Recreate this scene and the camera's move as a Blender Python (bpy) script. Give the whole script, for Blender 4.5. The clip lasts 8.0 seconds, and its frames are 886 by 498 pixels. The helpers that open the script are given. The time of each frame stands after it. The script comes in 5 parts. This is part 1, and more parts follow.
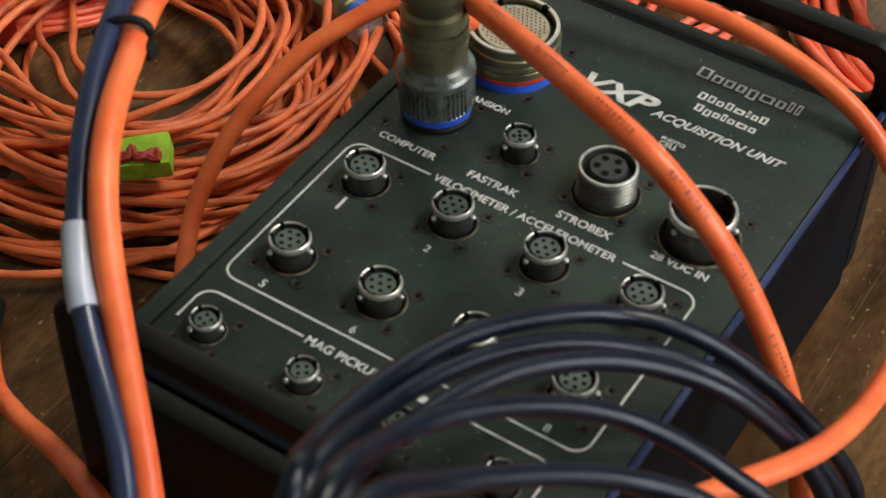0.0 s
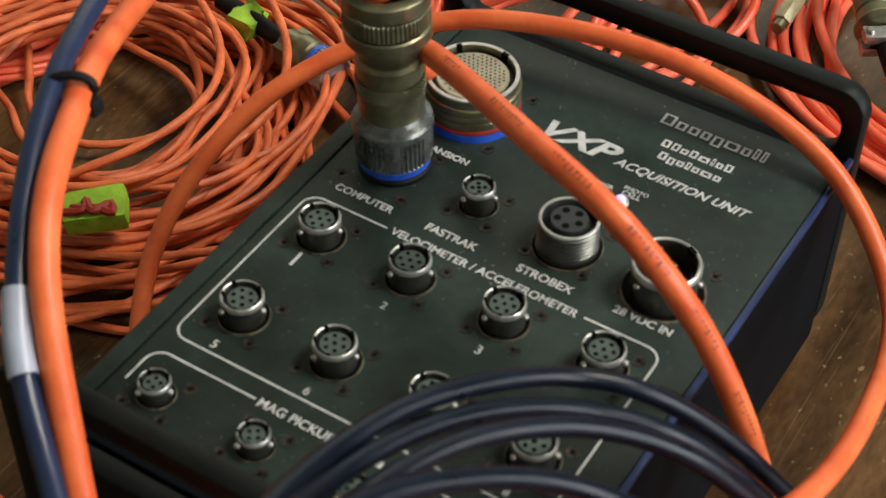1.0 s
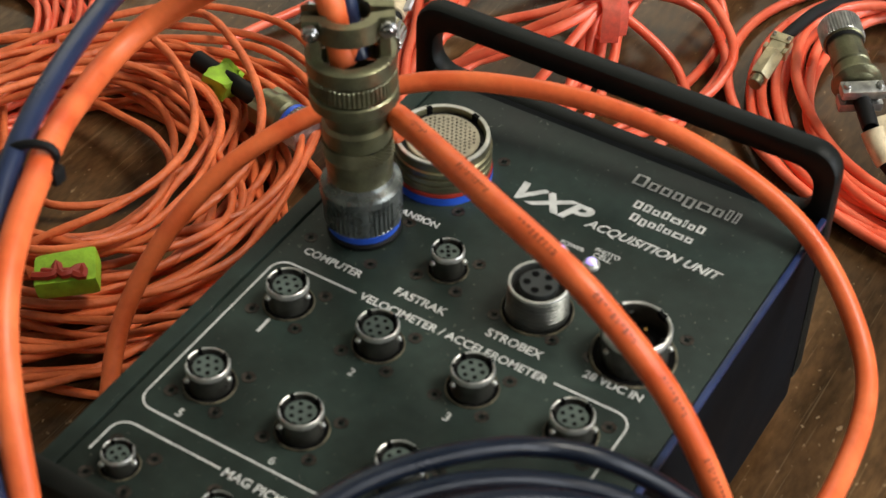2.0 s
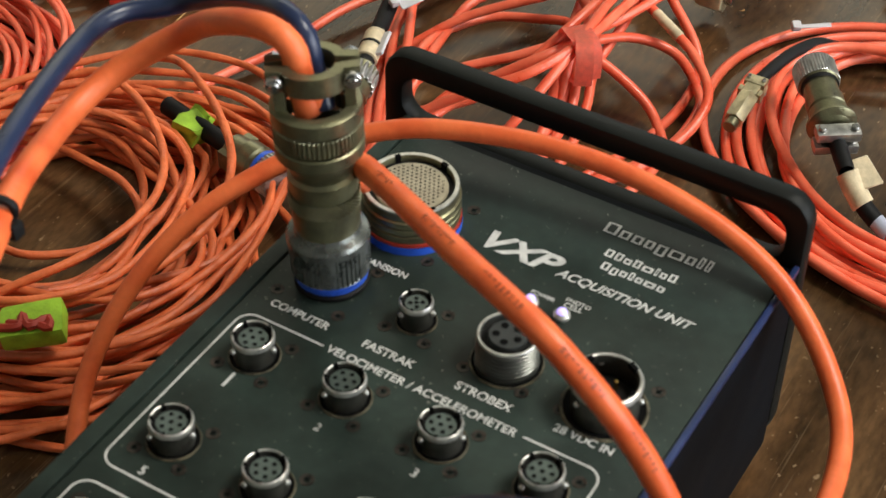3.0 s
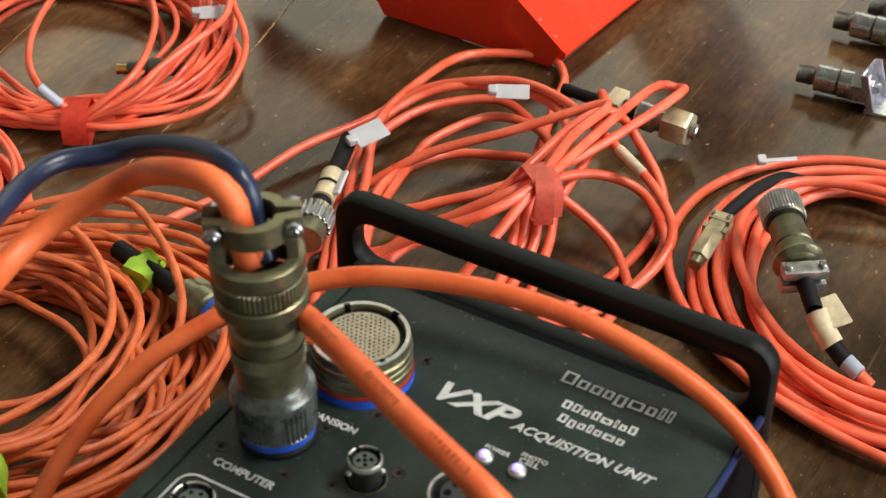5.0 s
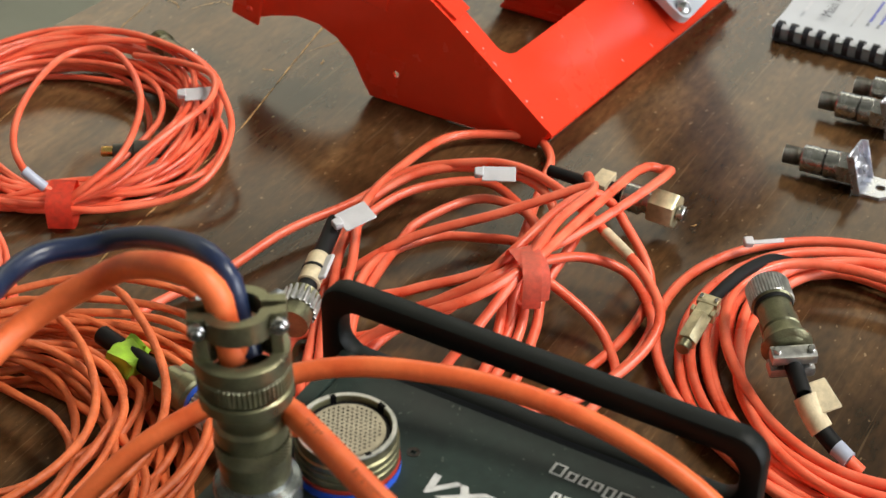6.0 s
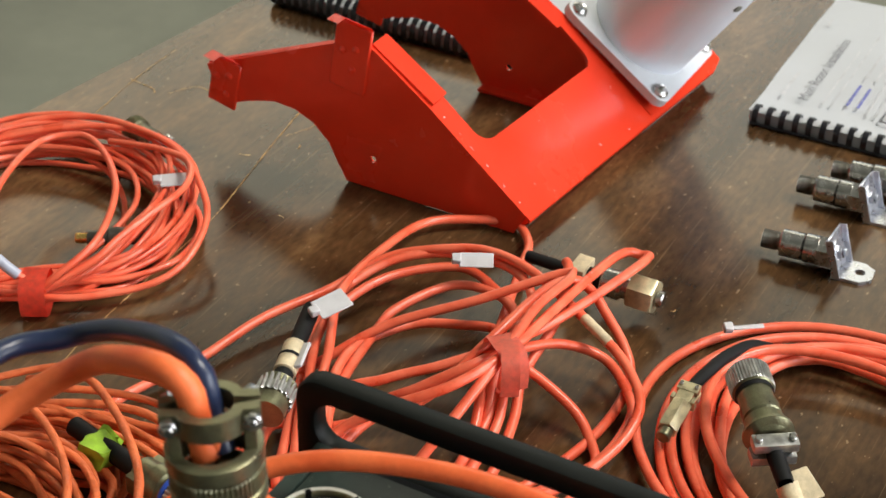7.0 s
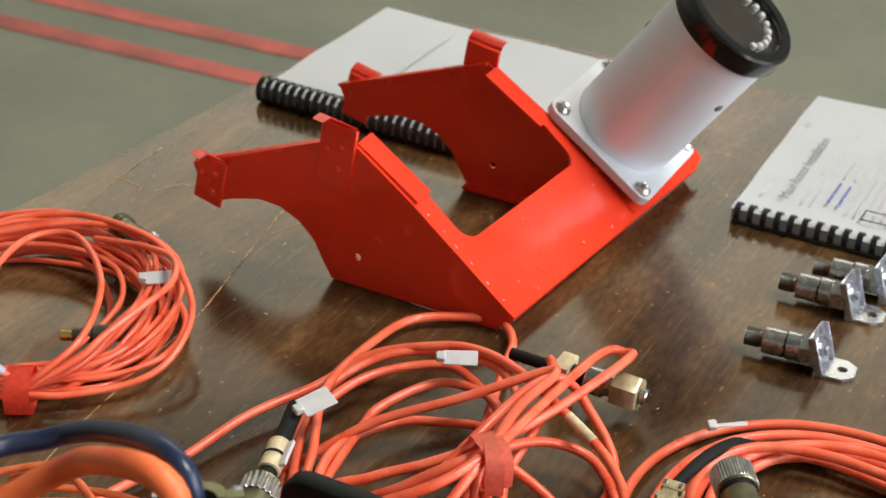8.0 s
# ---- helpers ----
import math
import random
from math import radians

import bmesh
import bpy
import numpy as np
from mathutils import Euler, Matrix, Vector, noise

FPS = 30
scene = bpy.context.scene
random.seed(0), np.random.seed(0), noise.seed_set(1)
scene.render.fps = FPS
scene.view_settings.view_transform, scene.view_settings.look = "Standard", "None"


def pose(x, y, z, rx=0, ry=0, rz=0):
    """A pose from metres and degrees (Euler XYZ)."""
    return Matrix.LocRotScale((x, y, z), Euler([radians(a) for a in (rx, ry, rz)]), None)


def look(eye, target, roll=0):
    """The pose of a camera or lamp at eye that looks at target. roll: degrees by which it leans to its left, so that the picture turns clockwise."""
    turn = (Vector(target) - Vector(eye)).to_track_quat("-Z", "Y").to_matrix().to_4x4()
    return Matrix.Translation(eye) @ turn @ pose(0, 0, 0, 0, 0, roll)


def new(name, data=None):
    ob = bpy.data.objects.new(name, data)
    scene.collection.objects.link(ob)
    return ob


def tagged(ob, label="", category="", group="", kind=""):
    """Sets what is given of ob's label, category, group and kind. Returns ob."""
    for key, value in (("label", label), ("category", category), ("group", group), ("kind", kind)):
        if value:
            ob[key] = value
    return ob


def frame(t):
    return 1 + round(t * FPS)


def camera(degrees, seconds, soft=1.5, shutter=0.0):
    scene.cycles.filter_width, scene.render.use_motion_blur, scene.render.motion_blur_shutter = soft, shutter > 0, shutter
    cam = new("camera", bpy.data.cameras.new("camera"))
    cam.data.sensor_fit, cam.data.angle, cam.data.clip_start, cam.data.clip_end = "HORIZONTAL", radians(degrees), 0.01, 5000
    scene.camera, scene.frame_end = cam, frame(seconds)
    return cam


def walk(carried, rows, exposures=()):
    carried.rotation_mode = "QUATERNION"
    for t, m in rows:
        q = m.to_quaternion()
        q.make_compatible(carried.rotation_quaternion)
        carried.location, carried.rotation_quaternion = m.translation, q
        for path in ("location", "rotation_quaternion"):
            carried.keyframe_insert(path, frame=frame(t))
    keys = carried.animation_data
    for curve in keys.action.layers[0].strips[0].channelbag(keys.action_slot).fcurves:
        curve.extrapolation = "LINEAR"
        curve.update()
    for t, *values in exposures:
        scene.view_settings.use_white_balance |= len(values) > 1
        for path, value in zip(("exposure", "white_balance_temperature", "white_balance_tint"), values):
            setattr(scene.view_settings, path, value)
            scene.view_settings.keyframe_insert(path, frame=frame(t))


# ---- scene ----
cam = camera(28.9, 8.0)
cam.data.dof.use_dof, cam.data.dof.focus_distance, cam.data.dof.aperture_fstop = True, 0.80, 20.0
PATH = [
    (0, (0.266, -0.372, 0.548), (-0.469, 0.808, -0.891), 1.3),
    (0.5, (0.265, -0.362, 0.545), (-0.469, 0.831, -0.883), 1.2),
    (1, (0.265, -0.351, 0.544), (-0.469, 0.855, -0.872), 1.1),
    (1.5, (0.269, -0.344, 0.546), (-0.48, 0.877, -0.85), 0.7),
    (3, (0.27, -0.325, 0.545), (-0.485, 0.941, -0.808), 0.7),
    (3.5, (0.269, -0.319, 0.542), (-0.487, 0.967, -0.791), 0.7),
    (4, (0.268, -0.311, 0.541), (-0.493, 0.994, -0.769), 0.6),
    (4.5, (0.268, -0.304, 0.539), (-0.506, 1.024, -0.739), 0.6),
    (5, (0.268, -0.298, 0.539), (-0.518, 1.054, -0.708), 0.5),
    (6.5, (0.261, -0.286, 0.545), (-0.538, 1.141, -0.606), 0.8),
    (7, (0.26, -0.282, 0.543), (-0.542, 1.174, -0.569), 0.9),
    (7.5, (0.262, -0.283, 0.548), (-0.547, 1.199, -0.525), 1.0),
    (8, (0.261, -0.284, 0.548), (-0.554, 1.23, -0.473), 1.2),
]
walk(cam, [(t, look(eye, target, roll)) for t, eye, target, roll in PATH], [(0, -0.15), (4, -0.02), (8, 0.06)])

# ---------- world and light ----------
world = bpy.data.worlds.new("daylight")
scene.world = world
world.use_nodes = True
wn = world.node_tree
sky = wn.nodes.new("ShaderNodeTexSky")
sky.sky_type, sky.sun_disc = "NISHITA", False
sky.sun_elevation, sky.sun_rotation = radians(38), radians(60)
wn.nodes["Background"].inputs["Strength"].default_value = 0.10
wn.links.new(sky.outputs[0], wn.nodes["Background"].inputs["Color"])


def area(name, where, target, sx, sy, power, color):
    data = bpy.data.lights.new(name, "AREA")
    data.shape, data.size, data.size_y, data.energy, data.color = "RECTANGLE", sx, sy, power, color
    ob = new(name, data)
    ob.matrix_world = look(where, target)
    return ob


# added lamps for unseen sources: open hangar door, overhead fill, bright far-bay roof
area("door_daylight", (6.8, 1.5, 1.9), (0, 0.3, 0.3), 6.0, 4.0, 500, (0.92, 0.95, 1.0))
area("overhead_fill", (2.4, 1.8, 4.6), (-0.1, 0.3, 0), 1.8, 1.5, 255, (1.0, 0.95, 0.86))
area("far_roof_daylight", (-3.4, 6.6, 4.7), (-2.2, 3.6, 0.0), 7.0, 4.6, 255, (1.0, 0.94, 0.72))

# ---------- materials ----------
def nodes_of(m):
    return m.node_tree.nodes, m.node_tree.links


def mat(name, color, rough=0.5, metal=0.0, var=0.12, scale=60, bump=0.0, bscale=300, color2=None, spec=0.5, coat=0.0, emit=None, stretch=(1, 1, 1), per_object=0.0, rvar=0.15, specks=None):
    """A surface with two scales of colour and gloss variation and a fine relief."""
    m = bpy.data.materials.new(name)
    m.use_nodes = True
    n, l = nodes_of(m)
    b = n["Principled BSDF"]
    b.inputs["Metallic"].default_value = metal
    b.inputs["Specular IOR Level"].default_value = spec
    b.inputs["Coat Weight"].default_value = coat
    tc = n.new("ShaderNodeTexCoord")
    mp = n.new("ShaderNodeMapping")
    mp.inputs["Scale"].default_value = stretch
    l.new(tc.outputs["Object"], mp.inputs["Vector"])
    big, fine = n.new("ShaderNodeTexNoise"), n.new("ShaderNodeTexNoise")
    big.inputs["Scale"].default_value, big.inputs["Detail"].default_value = scale, 5
    fine.inputs["Scale"].default_value, fine.inputs["Detail"].default_value = scale * 9, 3
    l.new(mp.outputs[0], big.inputs["Vector"])
    l.new(mp.outputs[0], fine.inputs["Vector"])
    c2 = color2 or tuple(min(1, c * (1 - 2.2 * var)) for c in color)
    mix = n.new("ShaderNodeMix")
    mix.data_type = "RGBA"
    mix.inputs["A"].default_value, mix.inputs["B"].default_value = (*c2, 1), (*color, 1)
    ramp = n.new("ShaderNodeMapRange")
    ramp.inputs["From Min"].default_value, ramp.inputs["From Max"].default_value = 0.33, 0.62
    l.new(big.outputs["Fac"], ramp.inputs["Value"])
    l.new(ramp.outputs[0], mix.inputs["Factor"])
    hsv = n.new("ShaderNodeHueSaturation")
    l.new(mix.outputs["Result"], hsv.inputs["Color"])
    val = n.new("ShaderNodeMapRange")
    val.inputs["To Min"].default_value, val.inputs["To Max"].default_value = 1 - var, 1 + var
    l.new(fine.outputs["Fac"], val.inputs["Value"])
    if per_object:
        info = n.new("ShaderNodeObjectInfo")
        pr = n.new("ShaderNodeMapRange")
        pr.inputs["To Min"].default_value, pr.inputs["To Max"].default_value = 1 - per_object, 1 + per_object
        mul = n.new("ShaderNodeMath")
        mul.operation = "MULTIPLY"
        l.new(info.outputs["Random"], pr.inputs["Value"])
        l.new(pr.outputs[0], mul.inputs[0])
        l.new(val.outputs[0], mul.inputs[1])
        l.new(mul.outputs[0], hsv.inputs["Value"])
    else:
        l.new(val.outputs[0], hsv.inputs["Value"])
    if specks:
        sn = n.new("ShaderNodeTexNoise")
        sn.inputs["Scale"].default_value, sn.inputs["Detail"].default_value = specks[0], 2
        l.new(mp.outputs[0], sn.inputs["Vector"])
        sr = n.new("ShaderNodeMapRange")
        sr.inputs["From Min"].default_value, sr.inputs["From Max"].default_value = specks[1], specks[1] + 0.03
        l.new(sn.outputs["Fac"], sr.inputs["Value"])
        sm = n.new("ShaderNodeMix")
        sm.data_type = "RGBA"
        sm.inputs["B"].default_value = (*specks[2], 1)
        l.new(sr.outputs[0], sm.inputs["Factor"])
        l.new(hsv.outputs["Color"], sm.inputs["A"])
        l.new(sm.outputs["Result"], b.inputs["Base Color"])
    else:
        l.new(hsv.outputs["Color"], b.inputs["Base Color"])
    rr = n.new("ShaderNodeMapRange")
    rr.inputs["To Min"].default_value, rr.inputs["To Max"].default_value = max(0.02, rough - rvar), min(1, rough + rvar)
    l.new(big.outputs["Fac"], rr.inputs["Value"])
    l.new(rr.outputs[0], b.inputs["Roughness"])
    if bump:
        bn = n.new("ShaderNodeTexNoise")
        bn.inputs["Scale"].default_value, bn.inputs["Detail"].default_value = bscale, 3
        l.new(mp.outputs[0], bn.inputs["Vector"])
        bp = n.new("ShaderNodeBump")
        bp.inputs["Strength"].default_value, bp.inputs["Distance"].default_value = bump, 0.001
        l.new(bn.outputs["Fac"], bp.inputs["Height"])
        l.new(bp.outputs[0], b.inputs["Normal"])
    if emit:
        b.inputs["Emission Color"].default_value = (*emit[:3], 1)
        b.inputs["Emission Strength"].default_value = emit[3]
    return m


def wood_material():
    """Worn dark veneer: long grain streaks along y, broad stains, small pale specks and nicks."""
    m = bpy.data.materials.new("worn_veneer")
    m.use_nodes = True
    n, l = nodes_of(m)
    b = n["Principled BSDF"]
    tc = n.new("ShaderNodeTexCoord")

    def noise_at(scale, detail, stretch, rot=0.0):
        mp = n.new("ShaderNodeMapping")
        mp.inputs["Scale"].default_value = stretch
        mp.inputs["Rotation"].default_value = (0, 0, rot)
        l.new(tc.outputs["Object"], mp.inputs["Vector"])
        t = n.new("ShaderNodeTexNoise")
        t.inputs["Scale"].default_value, t.inputs["Detail"].default_value = scale, detail
        l.new(mp.outputs[0], t.inputs["Vector"])
        return t.outputs["Fac"]

    def ramp(fac, *stops):
        r = n.new("ShaderNodeValToRGB")
        e = r.color_ramp.elements
        e[0].position, e[0].color = stops[0][0], (*stops[0][1], 1)
        e[1].position, e[1].color = stops[-1][0], (*stops[-1][1], 1)
        for p, c in stops[1:-1]:
            e.new(p).color = (*c, 1)
        l.new(fac, r.inputs["Fac"])
        return r.outputs["Color"]

    def mix(kind, fac, a, c):
        x = n.new("ShaderNodeMix")
        x.data_type, x.blend_type = "RGBA", kind
        x.inputs["Factor"].default_value = fac
        l.new(a, x.inputs["A"])
        l.new(c, x.inputs["B"])
        return x.outputs["Result"]

    streak = ramp(noise_at(19, 8, (1, 0.36, 1), 0.12), (0.30, (0.030, 0.016, 0.007)), (0.47, (0.080, 0.043, 0.020)), (0.60, (0.120, 0.068, 0.032)), (0.74, (0.185, 0.114, 0.058)))
    grain = ramp(noise_at(300, 6, (1, 0.34, 1), 0.12), (0.34, (0.72, 0.71, 0.69)), (0.64, (1.18, 1.16, 1.1)))
    stain = ramp(noise_at(7, 5, (1, 0.7, 1)), (0.36, (0.42, 0.41, 0.40)), (0.60, (1.18, 1.14, 1.06)))
    c = mix("MULTIPLY", 1.0, mix("MULTIPLY", 1.0, streak, grain), stain)
    band = ramp(noise_at(46, 5, (1, 0.10, 1), 0.12), (0.36, (0.74, 0.73, 0.71)), (0.62, (1.24, 1.22, 1.18)))
    c = mix("MULTIPLY", 1.0, c, band)
    for turn, along_scale, wide_scale in ((0.75, 0.022, 430), (-0.5, 0.030, 370), (1.35, 0.026, 500)):
        fine = ramp(noise_at(wide_scale, 2, (1, along_scale, 1), turn), (0.665, (0, 0, 0)), (0.72, (0.050, 0.035, 0.020)))
        c = mix("ADD", 0.8, c, fine)
    speck = ramp(noise_at(300, 3, (1, 0.6, 1)), (0.665, (0, 0, 0)), (0.74, (0.20, 0.14, 0.08)))
    c = mix("ADD", 0.8, c, speck)
    l.new(c, b.inputs["Base Color"])
    b.inputs["Specular IOR Level"].default_value = 0.33
    rr = n.new("ShaderNodeMapRange")
    rr.inputs["To Min"].default_value, rr.inputs["To Max"].default_value = 0.10, 0.28
    l.new(noise_at(18, 6, (1, 0.5, 1)), rr.inputs["Value"])
    l.new(rr.outputs[0], b.inputs["Roughness"])
    bp = n.new("ShaderNodeBump")
    bp.inputs["Strength"].default_value, bp.inputs["Distance"].default_value = 0.12, 0.0005
    l.new(noise_at(220, 3, (1, 0.05, 1), 0.12), bp.inputs["Height"])
    l.new(bp.outputs[0], b.inputs["Normal"])
    return m


WOOD = wood_material()
EDGE = mat("table_edge_strip", (0.05, 0.038, 0.03), 0.6, var=0.2)
SCRATCH = mat("bare_scratch", (0.72, 0.45, 0.18), 0.8, var=0.25, scale=400)
CONCRETE = mat("concrete", (0.196, 0.200, 0.150), 0.75, var=0.10, scale=3, bump=0.2, bscale=90, color2=(0.142, 0.147, 0.110), specks=(160, 0.72, (0.10, 0.10, 0.08)))
STRIPE = mat("red_floor_paint", (0.50, 0.105, 0.080), 0.6, var=0.22, scale=9)
WALLPAINT = mat("wall_paint", (0.46, 0.465, 0.42), 0.8, var=0.05, scale=2)
BLACK = mat("black_powder_coat", (0.0050, 0.0066, 0.0056), 0.48, var=0.15, scale=45, bump=0.10, bscale=2200, spec=0.18)
SIDE = mat("black_anodised_side", (0.0032, 0.0046, 0.0066), 0.55, var=0.12, scale=30, bump=0.06, bscale=1500, spec=0.06)
PANEL = mat("panel_paint", (0.0250, 0.0400, 0.0325), 0.50, var=0.30, scale=22, bump=0.07, bscale=2600, color2=(0.0105, 0.0155, 0.0125), spec=0.24, specks=(640, 0.715, (0.14, 0.14, 0.12)), rvar=0.22)
# the blue paints a sky highlight into the right rail's colour
RAILGLINT = mat("blue_glint_rail", (0.018, 0.036, 0.120), 0.34, var=0.2, scale=60)
INK = mat("white_ink", (0.62, 0.63, 0.60), 0.6, var=0.12, scale=220)
NICKEL = mat("worn_nickel", (0.66, 0.66, 0.61), 0.34, 0.72, var=0.12, scale=260, bump=0.1, bscale=1500)
PLUGNICKEL = mat("dulled_nickel", (0.50, 0.50, 0.48), 0.36, 0.88, var=0.16, scale=260, bump=0.1, bscale=1500)
OLIVE = mat("olive_cadmium", (0.222, 0.218, 0.124), 0.33, 0.75, var=0.22, scale=120, bump=0.15, bscale=900, color2=(0.150, 0.138, 0.086))
DARKSHELL = mat("dark_zinc_shell", (0.125, 0.124, 0.105), 0.34, 0.7, var=0.2, scale=160)
NUTGREY = mat("dark_grey_nut", (0.205, 0.222, 0.208), 0.28, 0.75, var=0.16, scale=140)
GREYNUT = mat("grey_coupling_nut", (0.150, 0.158, 0.145), 0.32, 0.7, var=0.16, scale=140)
BLUE = mat("blue_band", (0.025, 0.105, 0.62), 0.4, var=0.1, scale=200)
REDBAND = mat("red_band", (0.42, 0.035, 0.02), 0.45, var=0.1, scale=200)
INSERT = mat("grey_green_insert", (0.080, 0.108, 0.092), 0.65, var=0.1, scale=200)
# near-black: shade inside holes, slots and gaps is put into this colour
SOCKET = mat("painted_hole_dark", (0.003, 0.003, 0.003), 0.8, spec=0.08)
RUBBER = mat("black_rubber", (0.008, 0.008, 0.008), 0.6, var=0.1, spec=0.2)
GREYINSERT = mat("charcoal_insert", (0.040, 0.044, 0.042), 0.60, var=0.1, scale=300, spec=0.2)
BEIGE = mat("beige_insert", (0.40, 0.36, 0.25), 0.6, var=0.1, scale=200)
GROMMET = mat("grimy_panel_rim", (0.155, 0.135, 0.085), 0.6, 0.3, var=0.4, scale=240)
SCREW = mat("rusty_screw", (0.050, 0.038, 0.028), 0.5, 0.4, var=0.45, scale=500)
GOLD = mat("gold_pin", (0.85, 0.55, 0.18), 0.25, 1.0, var=0.05)
LENS = mat("led_lens", (0.60, 0.56, 0.90), 0.12, emit=(0.50, 0.36, 1.0, 1.1))
ORANGE = mat("orange_jacket", (0.87, 0.178, 0.052), 0.40, var=0.10, scale=55, bump=0.12, bscale=500, color2=(0.70, 0.105, 0.028), spec=0.45)
WOVEN = mat("ribbed_orange_jacket", (0.76, 0.168, 0.050), 0.48, var=0.14, scale=70, bump=0.5, bscale=420, color2=(0.50, 0.095, 0.026), per_object=0.10)
PINK = mat("coral_jacket", (0.86, 0.168, 0.085), 0.32, var=0.09, scale=60, bump=0.15, bscale=420, color2=(0.76, 0.095, 0.040), per_object=0.08)
CABLEBLACK = mat("black_cable_jacket", (0.0030, 0.0062, 0.0140), 0.32, spec=0.30, var=0.12, scale=60, bump=0.1, bscale=400)
NAVY = mat("dark_blue_jacket", (0.016, 0.027, 0.070), 0.32, var=0.1, scale=60)
VELCRO = mat("red_hook_strap", (0.90, 0.095, 0.045), 0.8, var=0.10, scale=300, bump=0.3, bscale=1500)
CORALSTRAP = mat("coral_hook_strap", (0.95, 0.235, 0.150), 0.65, var=0.08, scale=300, bump=0.25, bscale=1500)
WHITESLEEVE = mat("white_heat_shrink", (0.40, 0.43, 0.52), 0.35, var=0.05, scale=120)
LIME = mat("lime_tape", (0.36, 0.62, 0.04), 0.55, var=0.14, scale=140, bump=0.3, bscale=300)
REDINK = mat("red_marker", (0.38, 0.03, 0.012), 0.6)
TAGWHITE = mat("white_nylon_tag", (0.56, 0.55, 0.56), 0.40, var=0.06, scale=120)
CREAM = mat("cream_paper_label", (0.68, 0.56, 0.36), 0.7, var=0.14, scale=200)
REDPAINT = mat("red_gloss_paint", (0.80, 0.042, 0.013), 0.26, var=0.04, scale=25, bump=0.06, bscale=260, spec=0.5, coat=0.25, rvar=0.06)
LAMPWHITE = mat("satin_silver_tube", (0.84, 0.88, 0.95), 0.46, 0.22, var=0.03, scale=30, bump=0.05, bscale=900, stretch=(1, 1, 0.1))
PLATEWHITE = mat("white_nylon_plate", (0.58, 0.60, 0.62), 0.40, var=0.03, scale=60)
GLOSSBLACK = mat("gloss_black_rim", (0.010, 0.010, 0.011), 0.16, var=0.05)
LENSGLASS = mat("dark_lamp_glass", (0.035, 0.030, 0.024), 0.06, spec=0.8)
BULB = mat("clear_led_bulb", (0.75, 0.75, 0.74), 0.08, 0.4, var=0.1, scale=500)
ZINC = mat("bright_zinc_plate", (0.62, 0.64, 0.70), 0.30, 0.88, var=0.10, scale=160, bump=0.05, bscale=900)
STEEL = mat("stainless_steel", (0.56, 0.55, 0.53), 0.26, 1.0, var=0.14, scale=140, bump=0.08, bscale=900)
BRASS = mat("pale_brass", (0.66, 0.58, 0.36), 0.34, 0.55, var=0.18, scale=160)
STEELDARK = mat("dark_steel_thread", (0.25, 0.24, 0.20), 0.38, 0.9, var=0.2, scale=260)
PAPER = mat("white_paper", (0.49, 0.505, 0.52), 0.75, var=0.02, scale=20)
PAPERINK = mat("grey_print", (0.16, 0.16, 0.17), 0.8)
PALEINK = mat("pale_print", (0.55, 0.55, 0.56), 0.8)
BLUEINK = mat("blue_print", (0.16, 0.17, 0.42), 0.8)
COMB = mat("black_plastic_comb", (0.012, 0.012, 0.016), 0.30, var=0.05)

# ---------- mesh helpers ----------
def part(name, bm, material, parent=None, label="", smooth=True):
    me = bpy.data.meshes.new(name)
    bm.normal_update()
    bm.to_mesh(me)
    bm.free()
    me.materials.append(material)
    if smooth:
        me.shade_smooth()
        me.set_sharp_from_angle(angle=radians(38))
    ob = new(name, me)
    if parent:
        ob.parent = parent
    if label:
        ob["label"] = label
    return ob


def thing(name, label, category, group="", kind="", at=(0, 0, 0)):
    ob = new(name)
    ob.location = at
    ob.empty_display_size = 0.01
    return tagged(ob, label, category, group, kind)


def box(x0, x1, y0, y1, z0, z1, bevel=0.0, seg=2):
    bm = bmesh.new()
    bmesh.ops.create_cube(bm, size=1)
    for v in bm.verts:
        v.co = Vector(((x0 + x1) / 2 + v.co.x * (x1 - x0), (y0 + y1) / 2 + v.co.y * (y1 - y0), (z0 + z1) / 2 + v.co.z * (z1 - z0)))
    if bevel:
        bmesh.ops.bevel(bm, geom=bm.edges[:], offset=bevel, segments=seg, affect="EDGES", profile=0.7)
    return bm


def lathe(profile, n=28, m=None, closed=False):
    """A turned body about z from (radius, height) pairs, run upwards on the outside."""
    bm = bmesh.new()
    rings = []
    for r, z in profile:
        if r < 1e-6:
            rings.append([bm.verts.new((0, 0, z))])
        else:
            rings.append([bm.verts.new((r * math.cos(2 * math.pi * k / n), r * math.sin(2 * math.pi * k / n), z)) for k in range(n)])
    pairs = list(zip(rings, rings[1:])) + ([(rings[-1], rings[0])] if closed else [])
    for a, b in pairs:
        for k in range(n):
            j = (k + 1) % n
            if len(a) == 1 and len(b) == 1:
                continue
            if len(a) == 1:
                bm.faces.new((a[0], b[k], b[j]))
            elif len(b) == 1:
                bm.faces.new((a[k], a[j], b[0]))
            else:
                bm.faces.new((a[k], a[j], b[j], b[k]))
    if m is not None:
        bmesh.ops.transform(bm, matrix=m, verts=bm.verts[:])
    bmesh.ops.recalc_face_normals(bm, faces=bm.faces[:])
    return bm


def rod(r, z0, z1, n=20, m=None, bevel=0.0005):
    return lathe([(0, z0), (r - bevel, z0), (r, z0 + bevel), (r, z1 - bevel), (r - bevel, z1), (0, z1)], n, m)


def hexagon(r, z0, z1, m=None):
    return lathe([(0, z0), (r * 0.95, z0), (r, z0 + 0.0005), (r, z1 - 0.0005), (r * 0.95, z1), (0, z1)], 6, m)


